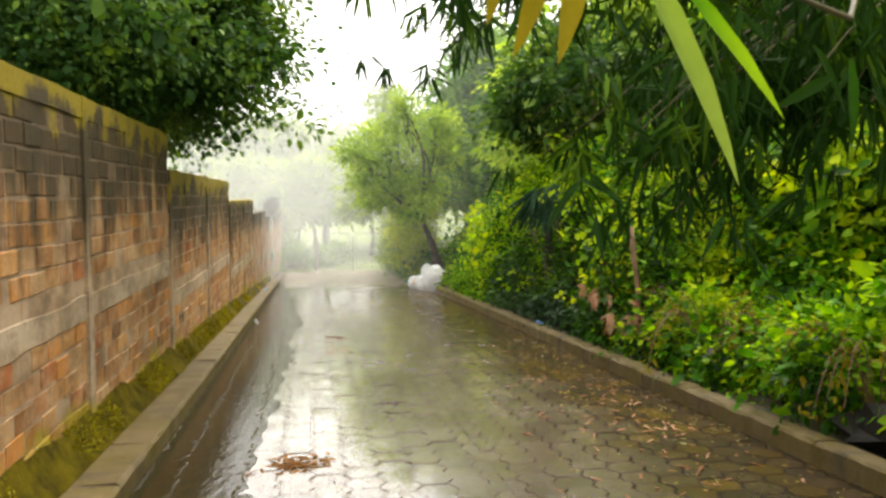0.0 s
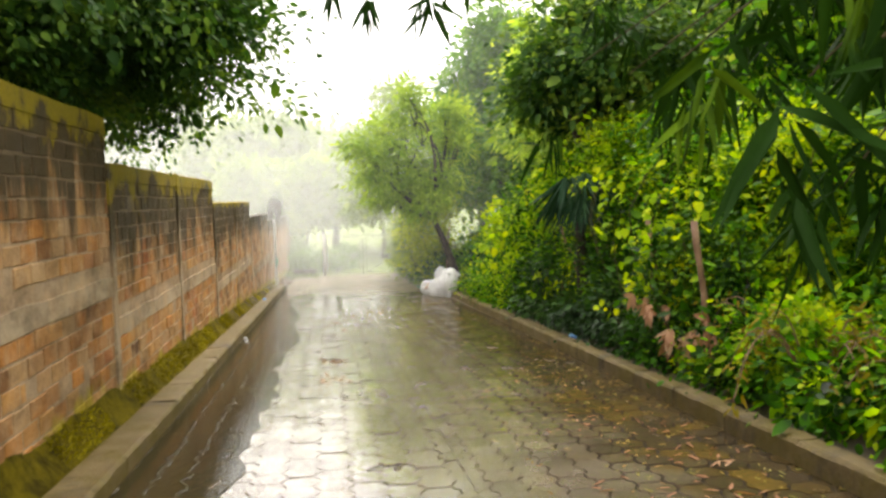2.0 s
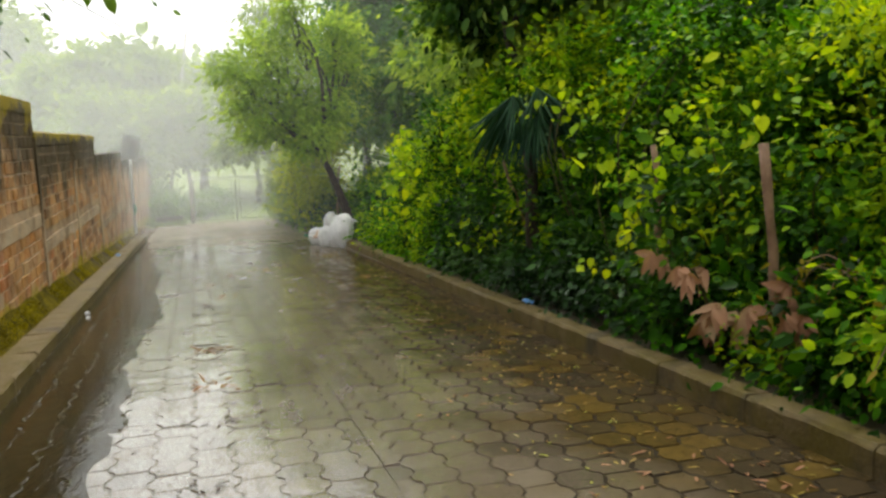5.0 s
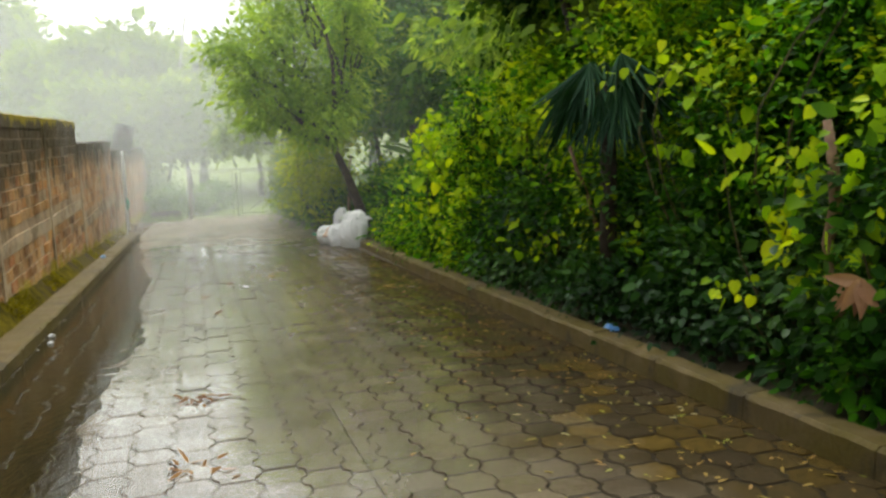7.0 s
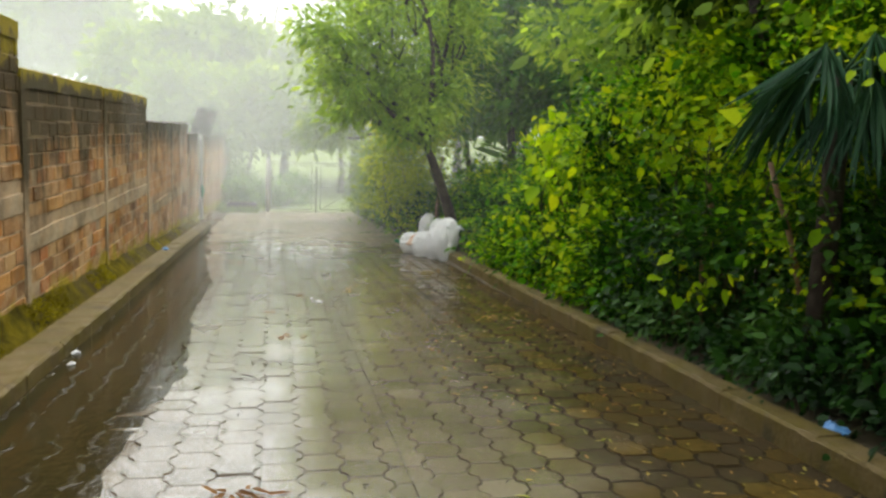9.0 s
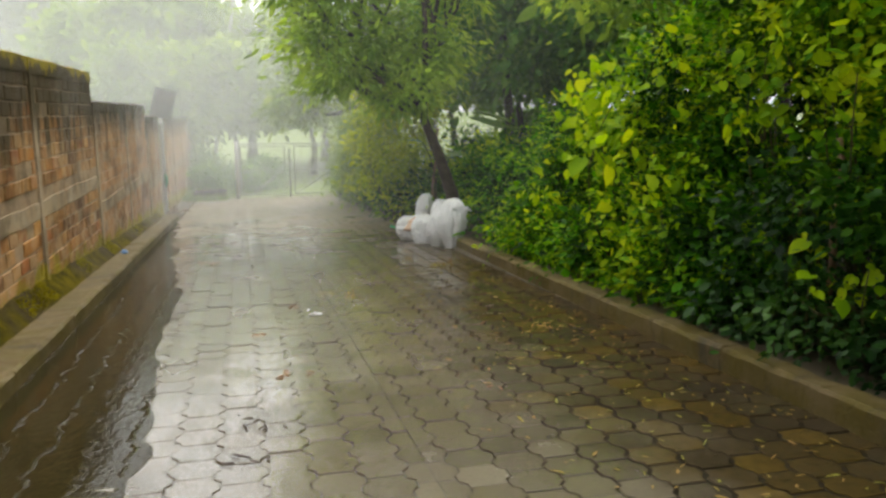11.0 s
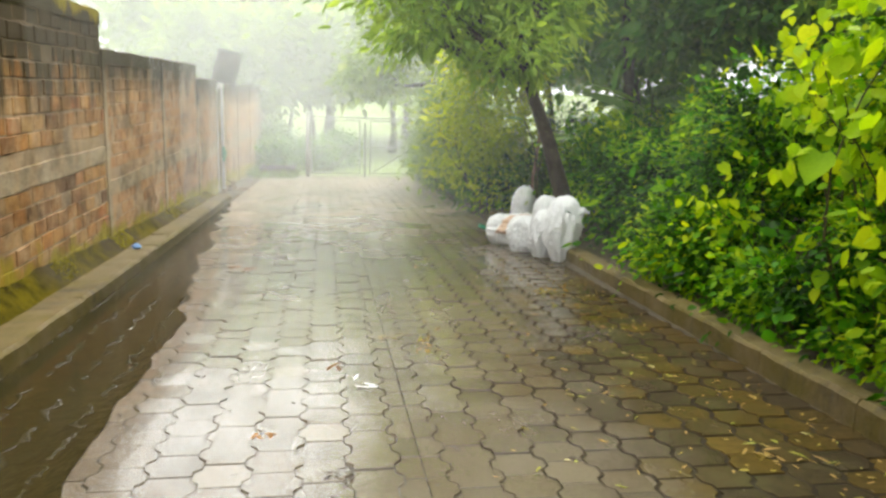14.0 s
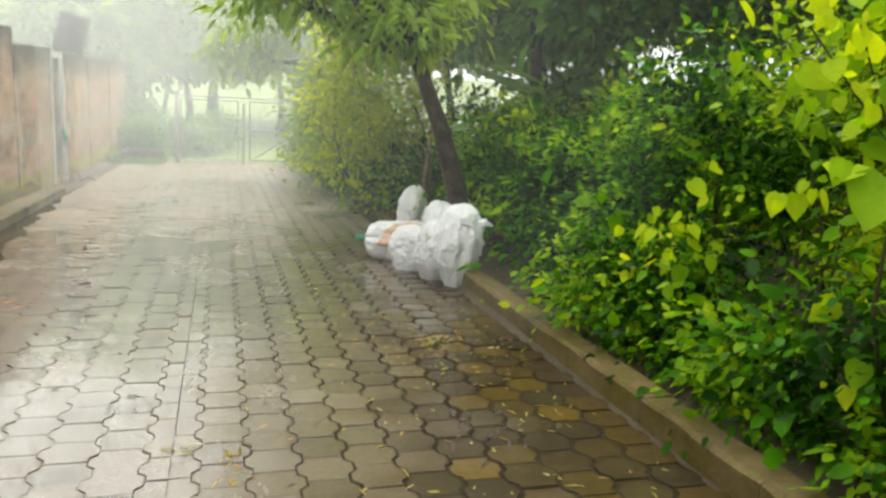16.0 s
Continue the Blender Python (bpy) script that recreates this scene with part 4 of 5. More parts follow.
for y in np.arange(27.4, 39.5, 1.0):
    seed += 1
    shrub(4.2 + 0.2 * math.sin(y * 2.1), y, 0.85 + 0.15 * math.sin(y), 0.6, M["lime"] if seed % 2 else M["mid"], seed, "low shrub on the verge near the gate", 26, 70, 0.09, 0.05)
shrub(3.75, 28.6, 3.3, 0.85, M["yellow_bush"], 301, "tall yellow-green bush beside the leaning tree", 34, 260, 0.11, 0.05, name="bush")
# the next two bushes wear the haze-paled tree leaves
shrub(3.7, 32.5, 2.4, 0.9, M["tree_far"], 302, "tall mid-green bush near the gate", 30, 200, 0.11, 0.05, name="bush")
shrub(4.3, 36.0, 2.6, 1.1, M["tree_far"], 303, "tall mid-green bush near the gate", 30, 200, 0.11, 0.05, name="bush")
for y, x, h in ((24.5, 5.2, 1.2), (25.8, 5.0, 1.4), (27.2, 5.6, 1.6), (24.0, 6.3, 1.7), (26.0, 6.6, 1.8), (28.5, 6.8, 1.7), (23.2, 5.0, 1.2), (25.0, 8.0, 2.0), (28.0, 8.6, 1.9), (31.0, 6.2, 1.7), (31.5, 9.0, 2.0), (22.5, 7.4, 2.0)):
    seed += 1
    shrub(x, y, h, 0.85, M["lime"] if seed % 3 else M["bright"], seed, "low spreading shrub behind the leaning tree", 28, 120, 0.10, 0.055)
# herbs from y 10.5 to 17 are coloured dark for the hedge's shade
for y in np.arange(7.5, 22.4, 0.6):
    seed += 1
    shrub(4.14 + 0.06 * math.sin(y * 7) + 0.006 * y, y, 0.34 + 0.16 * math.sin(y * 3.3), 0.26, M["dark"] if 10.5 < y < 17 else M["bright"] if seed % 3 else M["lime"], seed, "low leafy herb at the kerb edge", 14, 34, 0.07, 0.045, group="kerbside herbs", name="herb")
for x, y, h in ((9.5, 33.5, 2.6), (11.5, 30.5, 2.4), (13.5, 31.5, 2.6), (10.5, 36, 2.8)):
    seed += 1
    shrub(x, y, h, 1.5, M["haze_green"], seed, "tall shrub in the mist behind the verge", 30, 150, 0.16, 0.09)
for x, y, z0, z1, k in ((3.85, 19.0, 1.15, 2.35, 64), (3.95, 18.3, 0.5, 1.6, 24), (4.0, 17.6, 0.3, 1.3, 20), (3.85, 11.3, 0.4, 1.5, 20), (3.95, 10.6, 1.0, 2.0, 18), (4.1, 12.6, 1.6, 2.3, 18), (4.05, 15.2, 0.3, 0.9, 7), (4.0, 20.6, 0.3, 1.0, 14), (4.5, 16.3, 1.7, 2.7, 40), (4.5, 17.3, 1.6, 2.6, 36), (4.55, 15.2, 1.5, 2.8, 44)):
    seed += 1
    creeper(x, y, z0, z1, seed, "creeper with large heart-shaped yellow-green leaves", k)


def fan_palm(x, y, h, seed):
    rng = np.random.default_rng(seed)
    ob = thing("fan_palm", (x, y, gz(y) + 0.12), "dark wet fan palm with drooping pleated fronds", "palm")
    part("trunk", Build().tube([(0.25, 0.2, -0.1), (0.2, 0.1, h * 0.5), (0.1, 0, h * 0.8)], [0.09, 0.08, 0.07], 9), M["bark"], ob, smooth=True)
    for k in range(13):
        az = 2 * math.pi * k / 13 + rng.normal(0, 0.2)
        el = rng.uniform(-0.3, 0.9)
        d = np.array([math.cos(az) * math.cos(el), math.sin(az) * math.cos(el), math.sin(el)])
        hub = np.array([0.1, 0, h * 0.8]) + d * rng.uniform(0.2, 0.42)
        frond = part("petiole", Build().tube([(0.1, 0, h * 0.8), tuple(hub)], [0.014, 0.009], 5), M["palm"], ob)
        side = np.cross(d, (0, 0, 1))
        side /= np.linalg.norm(side)
        m = 17
        ang = np.linspace(-1.25, 1.25, m)
        dirs = np.array([d * math.cos(a) + side * math.sin(a) for a in ang]) - np.array([0, 0, 1.25])
        nrm = np.tile(np.cross(side, d), (m, 1)) + rng.normal(0, 0.3, (m, 3))
        part("frond", leaves("frond", M["palm"], np.tile(hub, (m, 1)), dirs, nrm, rng.uniform(0.5, 0.8, m), 0.042, True), M["palm"], frond)


fan_palm(4.05, 13.9, 2.75, 5)

# bamboo hanging over the lane
bam = thing("bamboo", (5.6, 5.2, gz(5.2) + 0.12), "overhanging bamboo with long drooping dark leaves", "bamboo")
rb = np.random.default_rng(31)
tips = []
for k in range(64):
    tx, ty = rb.uniform(0.5, 3.8), rb.uniform(2.7, 6.2)
    if k % 8 == 0:
        tx, ty = rb.uniform(0.3, 0.9), rb.uniform(4.0, 5.8)
    elif k % 8 == 4:
        tx, ty = rb.uniform(0.5, 1.4), rb.uniform(5.5, 7.2)
    elif k % 4 == 1:
        tx, ty = rb.uniform(1.2, 2.4), rb.uniform(2.9, 4.2)
    tz = 2.5 - 0.5 * min(max(tx - 0.6, 0), 2) + rb.uniform(0, 1.2)
    if k % 8 == 0:
        tz = rb.uniform(2.75, 3.1)
    elif k % 8 == 4:
        tz = rb.uniform(2.65, 3.1)
    elif k % 4 == 1:
        tz = rb.uniform(1.4, 2.0)
    start = np.array([rb.normal(0, 0.35), rb.normal(0, 0.5), 0])
    end = np.array([tx - 5.6, ty - 5.2, tz + 0.2])
    top = np.array([end[0] * 0.35, end[1] * 0.4, max(3.6, tz + 1.2)])
    pts = [(1 - t) ** 2 * start + 2 * t * (1 - t) * (top * 1.35 - 0.35 * end * 0.5) + t * t * end for t in np.linspace(0, 1, 12)]
    part("cane", Build().tube(pts, list(np.linspace(0.022, 0.003, 12)), 6), M["stem"], bam, smooth=True)
    for t in np.linspace(0.45, 1, 20):
        p = (1 - t) ** 2 * start + 2 * t * (1 - t) * (top * 1.35 - 0.35 * end * 0.5) + t * t * end
        tips += [p + rb.normal(0, 0.15, 3) for _ in range(1 + k % 2)]
tips = np.array(tips)
world_tips = tips + np.array([5.6, 5.2, gz(5.2) + 0.12])
tips = tips[(world_tips[:, 2] > 2.15 - 0.7 * np.clip(world_tips[:, 0] - 0.4, 0, 1.5)) & (world_tips[:, 0] > 0.2)]
# the blades hang in bunches with gaps between them
tips = tips[[noise.noise(Vector(v) * 1.9) > -0.2 for v in tips]]
hub = np.repeat(tips, 8, 0)
nb = len(hub)
dd = rb.normal(0, 0.5, (nb, 3)) + np.array([-0.1, -0.1, -1.0])
part("foliage", leaves("foliage", M["bamboo"], hub + rb.normal(0, 0.03, (nb, 3)), dd, rb.normal(0, 1, (nb, 3)) + (0, 0, 0.6), rb.uniform(0.13, 0.30, nb), rb.uniform(0.022, 0.042, nb), True), M["bamboo"], bam)
# a twig of broad blades close over the path
twig = thing("bamboo_twig", (0, 0, 0), "hanging bamboo twig with broad yellow-tipped blades", "bamboo")
part("stalk", Build().tube([(0.2, 1.0, 1.93), (0.45, 0.95, 1.92), (0.86, 1.19, 1.9), (1.5, 2.0, 2.3), (2.6, 3.2, 2.9)], [0.002, 0.003, 0.005, 0.008, 0.012], 6), M["stem"], twig)
for base, tip, wide, mat in (((0.36, 0.87, 1.89), (0.512, 0.838, 1.638), 0.04, "blade"), ((0.448, 0.96, 1.89), (0.613, 0.926, 1.725), 0.03, "lime"), ((0.304, 0.88, 1.9), (0.286, 0.877, 1.765), 0.034, "withering"),
                             ((0.284, 0.936, 1.91), (0.246, 0.935, 1.78), 0.03, "withering"), ((0.24, 0.995, 1.915), (0.224, 0.993, 1.83), 0.024, "withering"), ((0.86, 1.19, 1.84), (0.885, 1.18, 1.69), 0.028, "bright"), ((0.84, 1.196, 1.81), (0.74, 1.206, 1.755), 0.022, "bamboo"), ((0.8, 1.2, 1.86), (0.93, 1.25, 1.76), 0.024, "bamboo")):
    bv, tv = np.array([base]), np.array([tip])
    part("blade", leaves("blade", M[mat], bv, tv - bv, np.array([[0.25, -1.0, 0.35]]), np.linalg.norm(tv - bv), wide, True, True), M[mat], twig)

# plants with a few very large leaves, paled for sky sheen, round the leaning tree
def broad_leaf_plant(x, y, h, seed, count, size):
    rng = np.random.default_rng(seed)
    ob = thing("broad_leaf_plant", (x, y, gz(y) + 0.1), "wild plant with a few large shining leaves, paled for sky sheen", "plant", "large-leaved plants")
    for k in range(count):
        az = 2 * math.pi * k / count + rng.uniform(-0.5, 0.5)
        e = np.array([math.cos(az) * 0.25, math.sin(az) * 0.25, h * rng.uniform(0.75, 1.0)])
        stalk = part("stalk", limb(Build(), (0, 0, -0.1), e, 0.02, 0.01, rng, 6), M["stem"], ob)
        d = np.array([[math.cos(az), math.sin(az), rng.uniform(0.1, 0.7)]])
        part("leaf", leaves("leaf", M["broad"], e[None], d, np.array([[-0.2, -0.35, 1.0]]), size * rng.uniform(0.8, 1.2), size * 0.36, True, True), M["broad"], stalk)


broad_leaf_plant(4.05, 26.5, 1.65, 3, 4, 0.42)
broad_leaf_plant(6.2, 27.6, 2.2, 4, 6, 0.95)
broad_leaf_plant(7.4, 26.2, 1.9, 5, 5, 0.9)

# sprawling dry stems over the low shrubs
def dry_bramble(x, y, seed, count=16, reach=0.75):
    rng = np.random.default_rng(seed)
    ob = thing("dry_bramble", (x, y, gz(y) + 0.1), "tangle of dry brown stems sprawling over green shrubs", "bramble", "dry brambles")
    hubs = []
    for k in range(count):
        az = rng.uniform(0, 2 * math.pi)
        e = np.array([math.cos(az) * reach * rng.uniform(0.4, 1) - 0.1, math.sin(az) * reach * rng.uniform(0.5, 1.3), rng.uniform(0.15, 0.7)])
        top = np.array([e[0] * 0.45, e[1] * 0.45, rng.uniform(0.8, 1.15)])
        pts = [(1 - t) ** 2 * np.array([0, 0, -0.05]) + 2 * t * (1 - t) * top * 1.25 + t * t * e for t in np.linspace(0, 1, 9)]
        part("stem", Build().tube(pts, list(np.linspace(0.009, 0.003, 9)), 5), M["wood"], ob)
        hubs += pts[5:]
    hubs = np.repeat(np.array(hubs), 4, 0)
    m = len(hubs)
    part("foliage", leaves("foliage", M["withering"], hubs + rng.normal(0, 0.05, (m, 3)), rng.normal(0, 0.7, (m, 3)) - (0, 0, 0.4), rng.normal(0, 0.7, (m, 3)) + (-0.3, -0.3, 0.8), rng.uniform(0.05, 0.11, m), rng.uniform(0.02, 0.04, m), True), M["withering"], ob)


for x, y in ((4.15, 5.3), (4.3, 6.6), (4.2, 7.9), (4.5, 8.8)):
    seed += 1
    dry_bramble(x, y, seed)

# withered broad leaves caught above the kerb
rw = np.random.default_rng(6)
for x, y, z, s in ((3.9, 9.65, 0.48, 1.15), (3.75, 9.95, 0.75, 0.95), (3.95, 9.2, 0.55, 0.9)):
    wl = thing("withered_plant", (x, y, gz(y) + 0.1), "withered pinkish brown lobed leaves drooping over green ones", "plant", "withered leaves")
    part("stalk", Build().tube([(0.25, 0, -0.1), (0.15, 0.02, z * 0.6), (0, 0, z)], [0.02, 0.015, 0.008], 6), M["stem"], wl)
    for k in range(5):
        c0 = np.array([rw.normal(0, 0.10), rw.normal(0, 0.22), z + rw.normal(0, 0.08)])
        n_ = 6
        a0 = rw.uniform(-0.6, 0.6)
        ang = np.linspace(-1.1, 1.1, n_) + a0
        d = np.stack([-0.35 + rw.normal(0, 0.15, n_), np.sin(ang), -np.cos(ang) * 0.9], 1)
        part("dead_leaf", leaves("dead_leaf", M["dead"], np.tile(c0, (n_, 1)), d, np.tile([-1.0, -0.5, 0.5], (n_, 1)) + rw.normal(0, 0.35, (n_, 3)), rw.uniform(0.14, 0.24, n_) * s, rw.uniform(0.05, 0.085, n_) * s, False, True), M["dead"], wl)

# ---- trees ----
tree("leaning_tree", (4.05, 24.8, gz(24.8) + 0.1), [(0, 0, -0.1), (-0.10, 0, 0.7), (-0.36, -0.1, 1.4), (-0.66, -0.15, 2.1)], 0.14,
     [((-1.9, 0.3, 3.6), (0.9, 0.9, 0.6)), ((-1.5, 0.6, 4.1), (0.9, 1.0, 0.6)), ((-0.3, 0.6, 3.4), (0.8, 0.9, 0.6)), ((-0.9, 0.6, 4.9), (0.8, 0.8, 0.6)), ((0.2, 0.8, 4.2), (0.6, 0.7, 0.5)), ((-2.0, 1.0, 4.7), (0.6, 0.6, 0.5)),
      ((-0.75, 0.3, 2.95), (0.7, 0.7, 0.4)), ((-0.9, -0.2, 2.45), (0.5, 0.5, 0.35)), ((-1.9, 0.1, 2.6), (0.6, 0.6, 0.4)), ((-1.5, 0.2, 3.0), (0.6, 0.6, 0.4)), ((-2.6, 0.4, 4.1), (0.5, 0.5, 0.35)), ((-2.4, 0.2, 3.2), (0.5, 0.5, 0.3)), ((-1.2, 0.5, 5.6), (0.4, 0.4, 0.5)), ((0.1, 0.8, 5.1), (0.4, 0.4, 0.4))], M["airy"], 41, "leaning tree with dark trunk and airy crown paled for haze", 370, 34, 0.16, 0.045, 0.22)
# crown colour paled for haze
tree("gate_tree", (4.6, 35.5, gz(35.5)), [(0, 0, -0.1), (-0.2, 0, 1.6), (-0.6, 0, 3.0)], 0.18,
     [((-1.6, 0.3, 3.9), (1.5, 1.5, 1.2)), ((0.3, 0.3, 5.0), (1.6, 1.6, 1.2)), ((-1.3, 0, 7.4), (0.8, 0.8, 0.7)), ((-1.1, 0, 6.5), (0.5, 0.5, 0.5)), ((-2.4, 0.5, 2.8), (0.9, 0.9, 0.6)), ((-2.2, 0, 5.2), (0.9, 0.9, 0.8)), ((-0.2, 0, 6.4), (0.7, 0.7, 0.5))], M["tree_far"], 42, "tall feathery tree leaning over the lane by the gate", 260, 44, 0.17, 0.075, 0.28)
tree("wall_tree", (-4.2, 9.8, gz(9.8)), [(0, 0, 0), (0.1, 0.1, 2.0), (0.2, 0, 3.4)], 0.24,
     [((0.2, 0.6, 4.9), (2.7, 3.0, 2.0)), ((2.1, 0.6, 4.0), (1.8, 2.4, 1.6)), ((3.0, 1.2, 4.0), (0.9, 1.2, 0.9)), ((2.9, 0.3, 4.9), (0.9, 1.2, 0.9)), ((1.7, 1.2, 3.25), (1.2, 2.0, 0.8)), ((1.6, -1.4, 3.6), (1.2, 1.5, 0.9)), ((-1.0, -2.0, 4.8), (2.4, 2.4, 2.0))], M["wall_leaf"], 43, "broad dark green tree overhanging the brick wall", 1350, 115, 0.075, 0.044, 0.23)
# airy, haze_green and tree_far crowns are paled to stand for haze
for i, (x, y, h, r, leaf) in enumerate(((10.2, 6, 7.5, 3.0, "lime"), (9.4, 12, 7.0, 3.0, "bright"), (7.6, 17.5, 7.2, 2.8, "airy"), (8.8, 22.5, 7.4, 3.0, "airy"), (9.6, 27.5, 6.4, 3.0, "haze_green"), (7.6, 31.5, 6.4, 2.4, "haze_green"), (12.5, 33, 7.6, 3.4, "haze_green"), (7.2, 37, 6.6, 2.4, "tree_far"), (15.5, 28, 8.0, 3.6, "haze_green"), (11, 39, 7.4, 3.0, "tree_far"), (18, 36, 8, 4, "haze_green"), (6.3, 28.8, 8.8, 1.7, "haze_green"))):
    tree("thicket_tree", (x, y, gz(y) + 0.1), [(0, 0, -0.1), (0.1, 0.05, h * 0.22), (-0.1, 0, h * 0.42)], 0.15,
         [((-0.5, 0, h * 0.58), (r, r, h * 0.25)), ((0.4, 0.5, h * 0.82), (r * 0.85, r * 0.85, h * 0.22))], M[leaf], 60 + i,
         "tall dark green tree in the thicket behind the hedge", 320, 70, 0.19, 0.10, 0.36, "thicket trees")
tree("verge_tree", (5.5, 16.4, gz(16.4) + 0.1), [(0, 0, -0.1), (-0.1, 0, 1.5), (-0.4, -0.1, 2.8), (-0.6, -0.1, 3.5)], 0.12,
     [((-0.8, 0.1, 4.1), (0.9, 1.1, 0.75)), ((-0.3, 1.2, 4.0), (1.0, 1.0, 0.8)), ((0.1, -1.2, 4.4), (1.1, 1.2, 0.9)), ((0.2, 0.2, 5.2), (1.3, 1.5, 0.7))], M["wall_leaf"], 48, "slender tree with dark broad leaves rising out of the hedge", 330, 70, 0.13, 0.075, 0.24)
# distant and misty trees share the haze-paled leaf colour
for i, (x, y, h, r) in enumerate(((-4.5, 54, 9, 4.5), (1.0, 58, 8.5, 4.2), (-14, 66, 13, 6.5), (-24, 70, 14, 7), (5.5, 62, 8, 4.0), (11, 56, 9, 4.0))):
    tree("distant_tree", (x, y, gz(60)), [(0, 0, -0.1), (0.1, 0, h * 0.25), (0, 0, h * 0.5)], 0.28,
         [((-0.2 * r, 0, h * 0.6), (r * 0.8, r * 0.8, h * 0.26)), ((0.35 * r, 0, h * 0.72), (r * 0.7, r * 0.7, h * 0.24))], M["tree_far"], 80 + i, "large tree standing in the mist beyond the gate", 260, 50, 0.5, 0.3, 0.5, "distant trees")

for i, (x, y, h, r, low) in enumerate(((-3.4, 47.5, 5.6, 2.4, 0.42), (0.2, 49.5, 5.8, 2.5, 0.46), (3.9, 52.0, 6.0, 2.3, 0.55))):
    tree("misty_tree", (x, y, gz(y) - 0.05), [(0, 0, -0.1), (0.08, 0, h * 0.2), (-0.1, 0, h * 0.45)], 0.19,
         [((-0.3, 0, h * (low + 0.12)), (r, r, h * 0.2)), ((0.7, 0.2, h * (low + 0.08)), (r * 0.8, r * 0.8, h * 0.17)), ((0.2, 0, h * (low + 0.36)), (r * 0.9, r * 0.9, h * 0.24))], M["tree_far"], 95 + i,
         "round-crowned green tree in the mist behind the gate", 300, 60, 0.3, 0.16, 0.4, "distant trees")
for x, y, h, r in ((-0.9, 43.6, 1.0, 0.7), (0.5, 44.0, 0.8, 0.8), (1.3, 45.4, 1.1, 0.9), (-1.2, 46.0, 1.5, 0.9)):
    seed += 1
    shrub(x, y, h, r, M["haze_green"] if y < 50 else M["tree_far"], seed, "rounded shrub in the wet meadow behind the gate", 24, 90, 0.13, 0.07, base=0.0, group="meadow shrubs")

# ---- grass, moss, litter ----
rg = np.random.default_rng(90)
n = 5000
p = np.stack([rg.uniform(-1.6, -0.1, n), rg.uniform(39.5, 49, n), np.zeros(n)], 1)
p[:, 2] = [gz(v) - 0.01 for v in p[:, 1]]
tagged(part("grass", leaves("grass", M["grass"], p, rg.normal(0, 0.35, (n, 3)) + (0, 0, 1), rg.normal(0, 1, (n, 3)), rg.uniform(0.1, 0.35, n), 0.02, True), M["grass"]), "rough wet grass beside the gate", "grass", kind="stuff")
n = 11000
p = np.stack([rg.uniform(-1.63, -1.47, n), rg.uniform(1, 31, n), np.zeros(n)], 1)
keep = np.array([noise.noise(Vector((0, v * 0.9, 0))) > -0.05 + max(0, v - 18) * 0.03 for v in p[:, 1]])
p = p[keep]
p[:, 2] = [-SLOPE * b_ + 0.14 + (-1.46 - a_) * 1.3 * max(0.35, 1 - max(0, b_ - 15) * 0.035) for a_, b_ in p[:, :2]]
n = len(p)
tagged(part("moss", leaves("moss", M["moss"], p, rg.normal(0, 0.8, (n, 3)) + (0.3, 0, 0.8), rg.normal(0, 1, (n, 3)), rg.uniform(0.014, 0.045, n), 0.018), M["moss"]), "yellow-green moss and herbs at the foot of the wall", "moss", kind="stuff")


def litter(x, y, count, spread, mat, size, seed, label, name="leaf_litter", z=0.004):
    rng = np.random.default_rng(seed)
    ob = thing(name, (x, y, gz(y) + z), label, "leaf", "leaf litter on the lane")
    q = rng.normal(0, 1, (count, 3)) * (spread, spread, 0)
    q[:, 2] = -SLOPE * q[:, 1] + 0.003 + rng.uniform(0, 0.012, count)
    d = rng.normal(0, 1, (count, 3)) * (1, 1, 0.15)
    part("leaf_heap", leaves("leaf_heap", mat, q, d, rng.normal(0, 0.25, (count, 3)) + (0, 0, 1), size * rng.uniform(0.6, 1.2, count), size * 0.2, True), mat, ob)


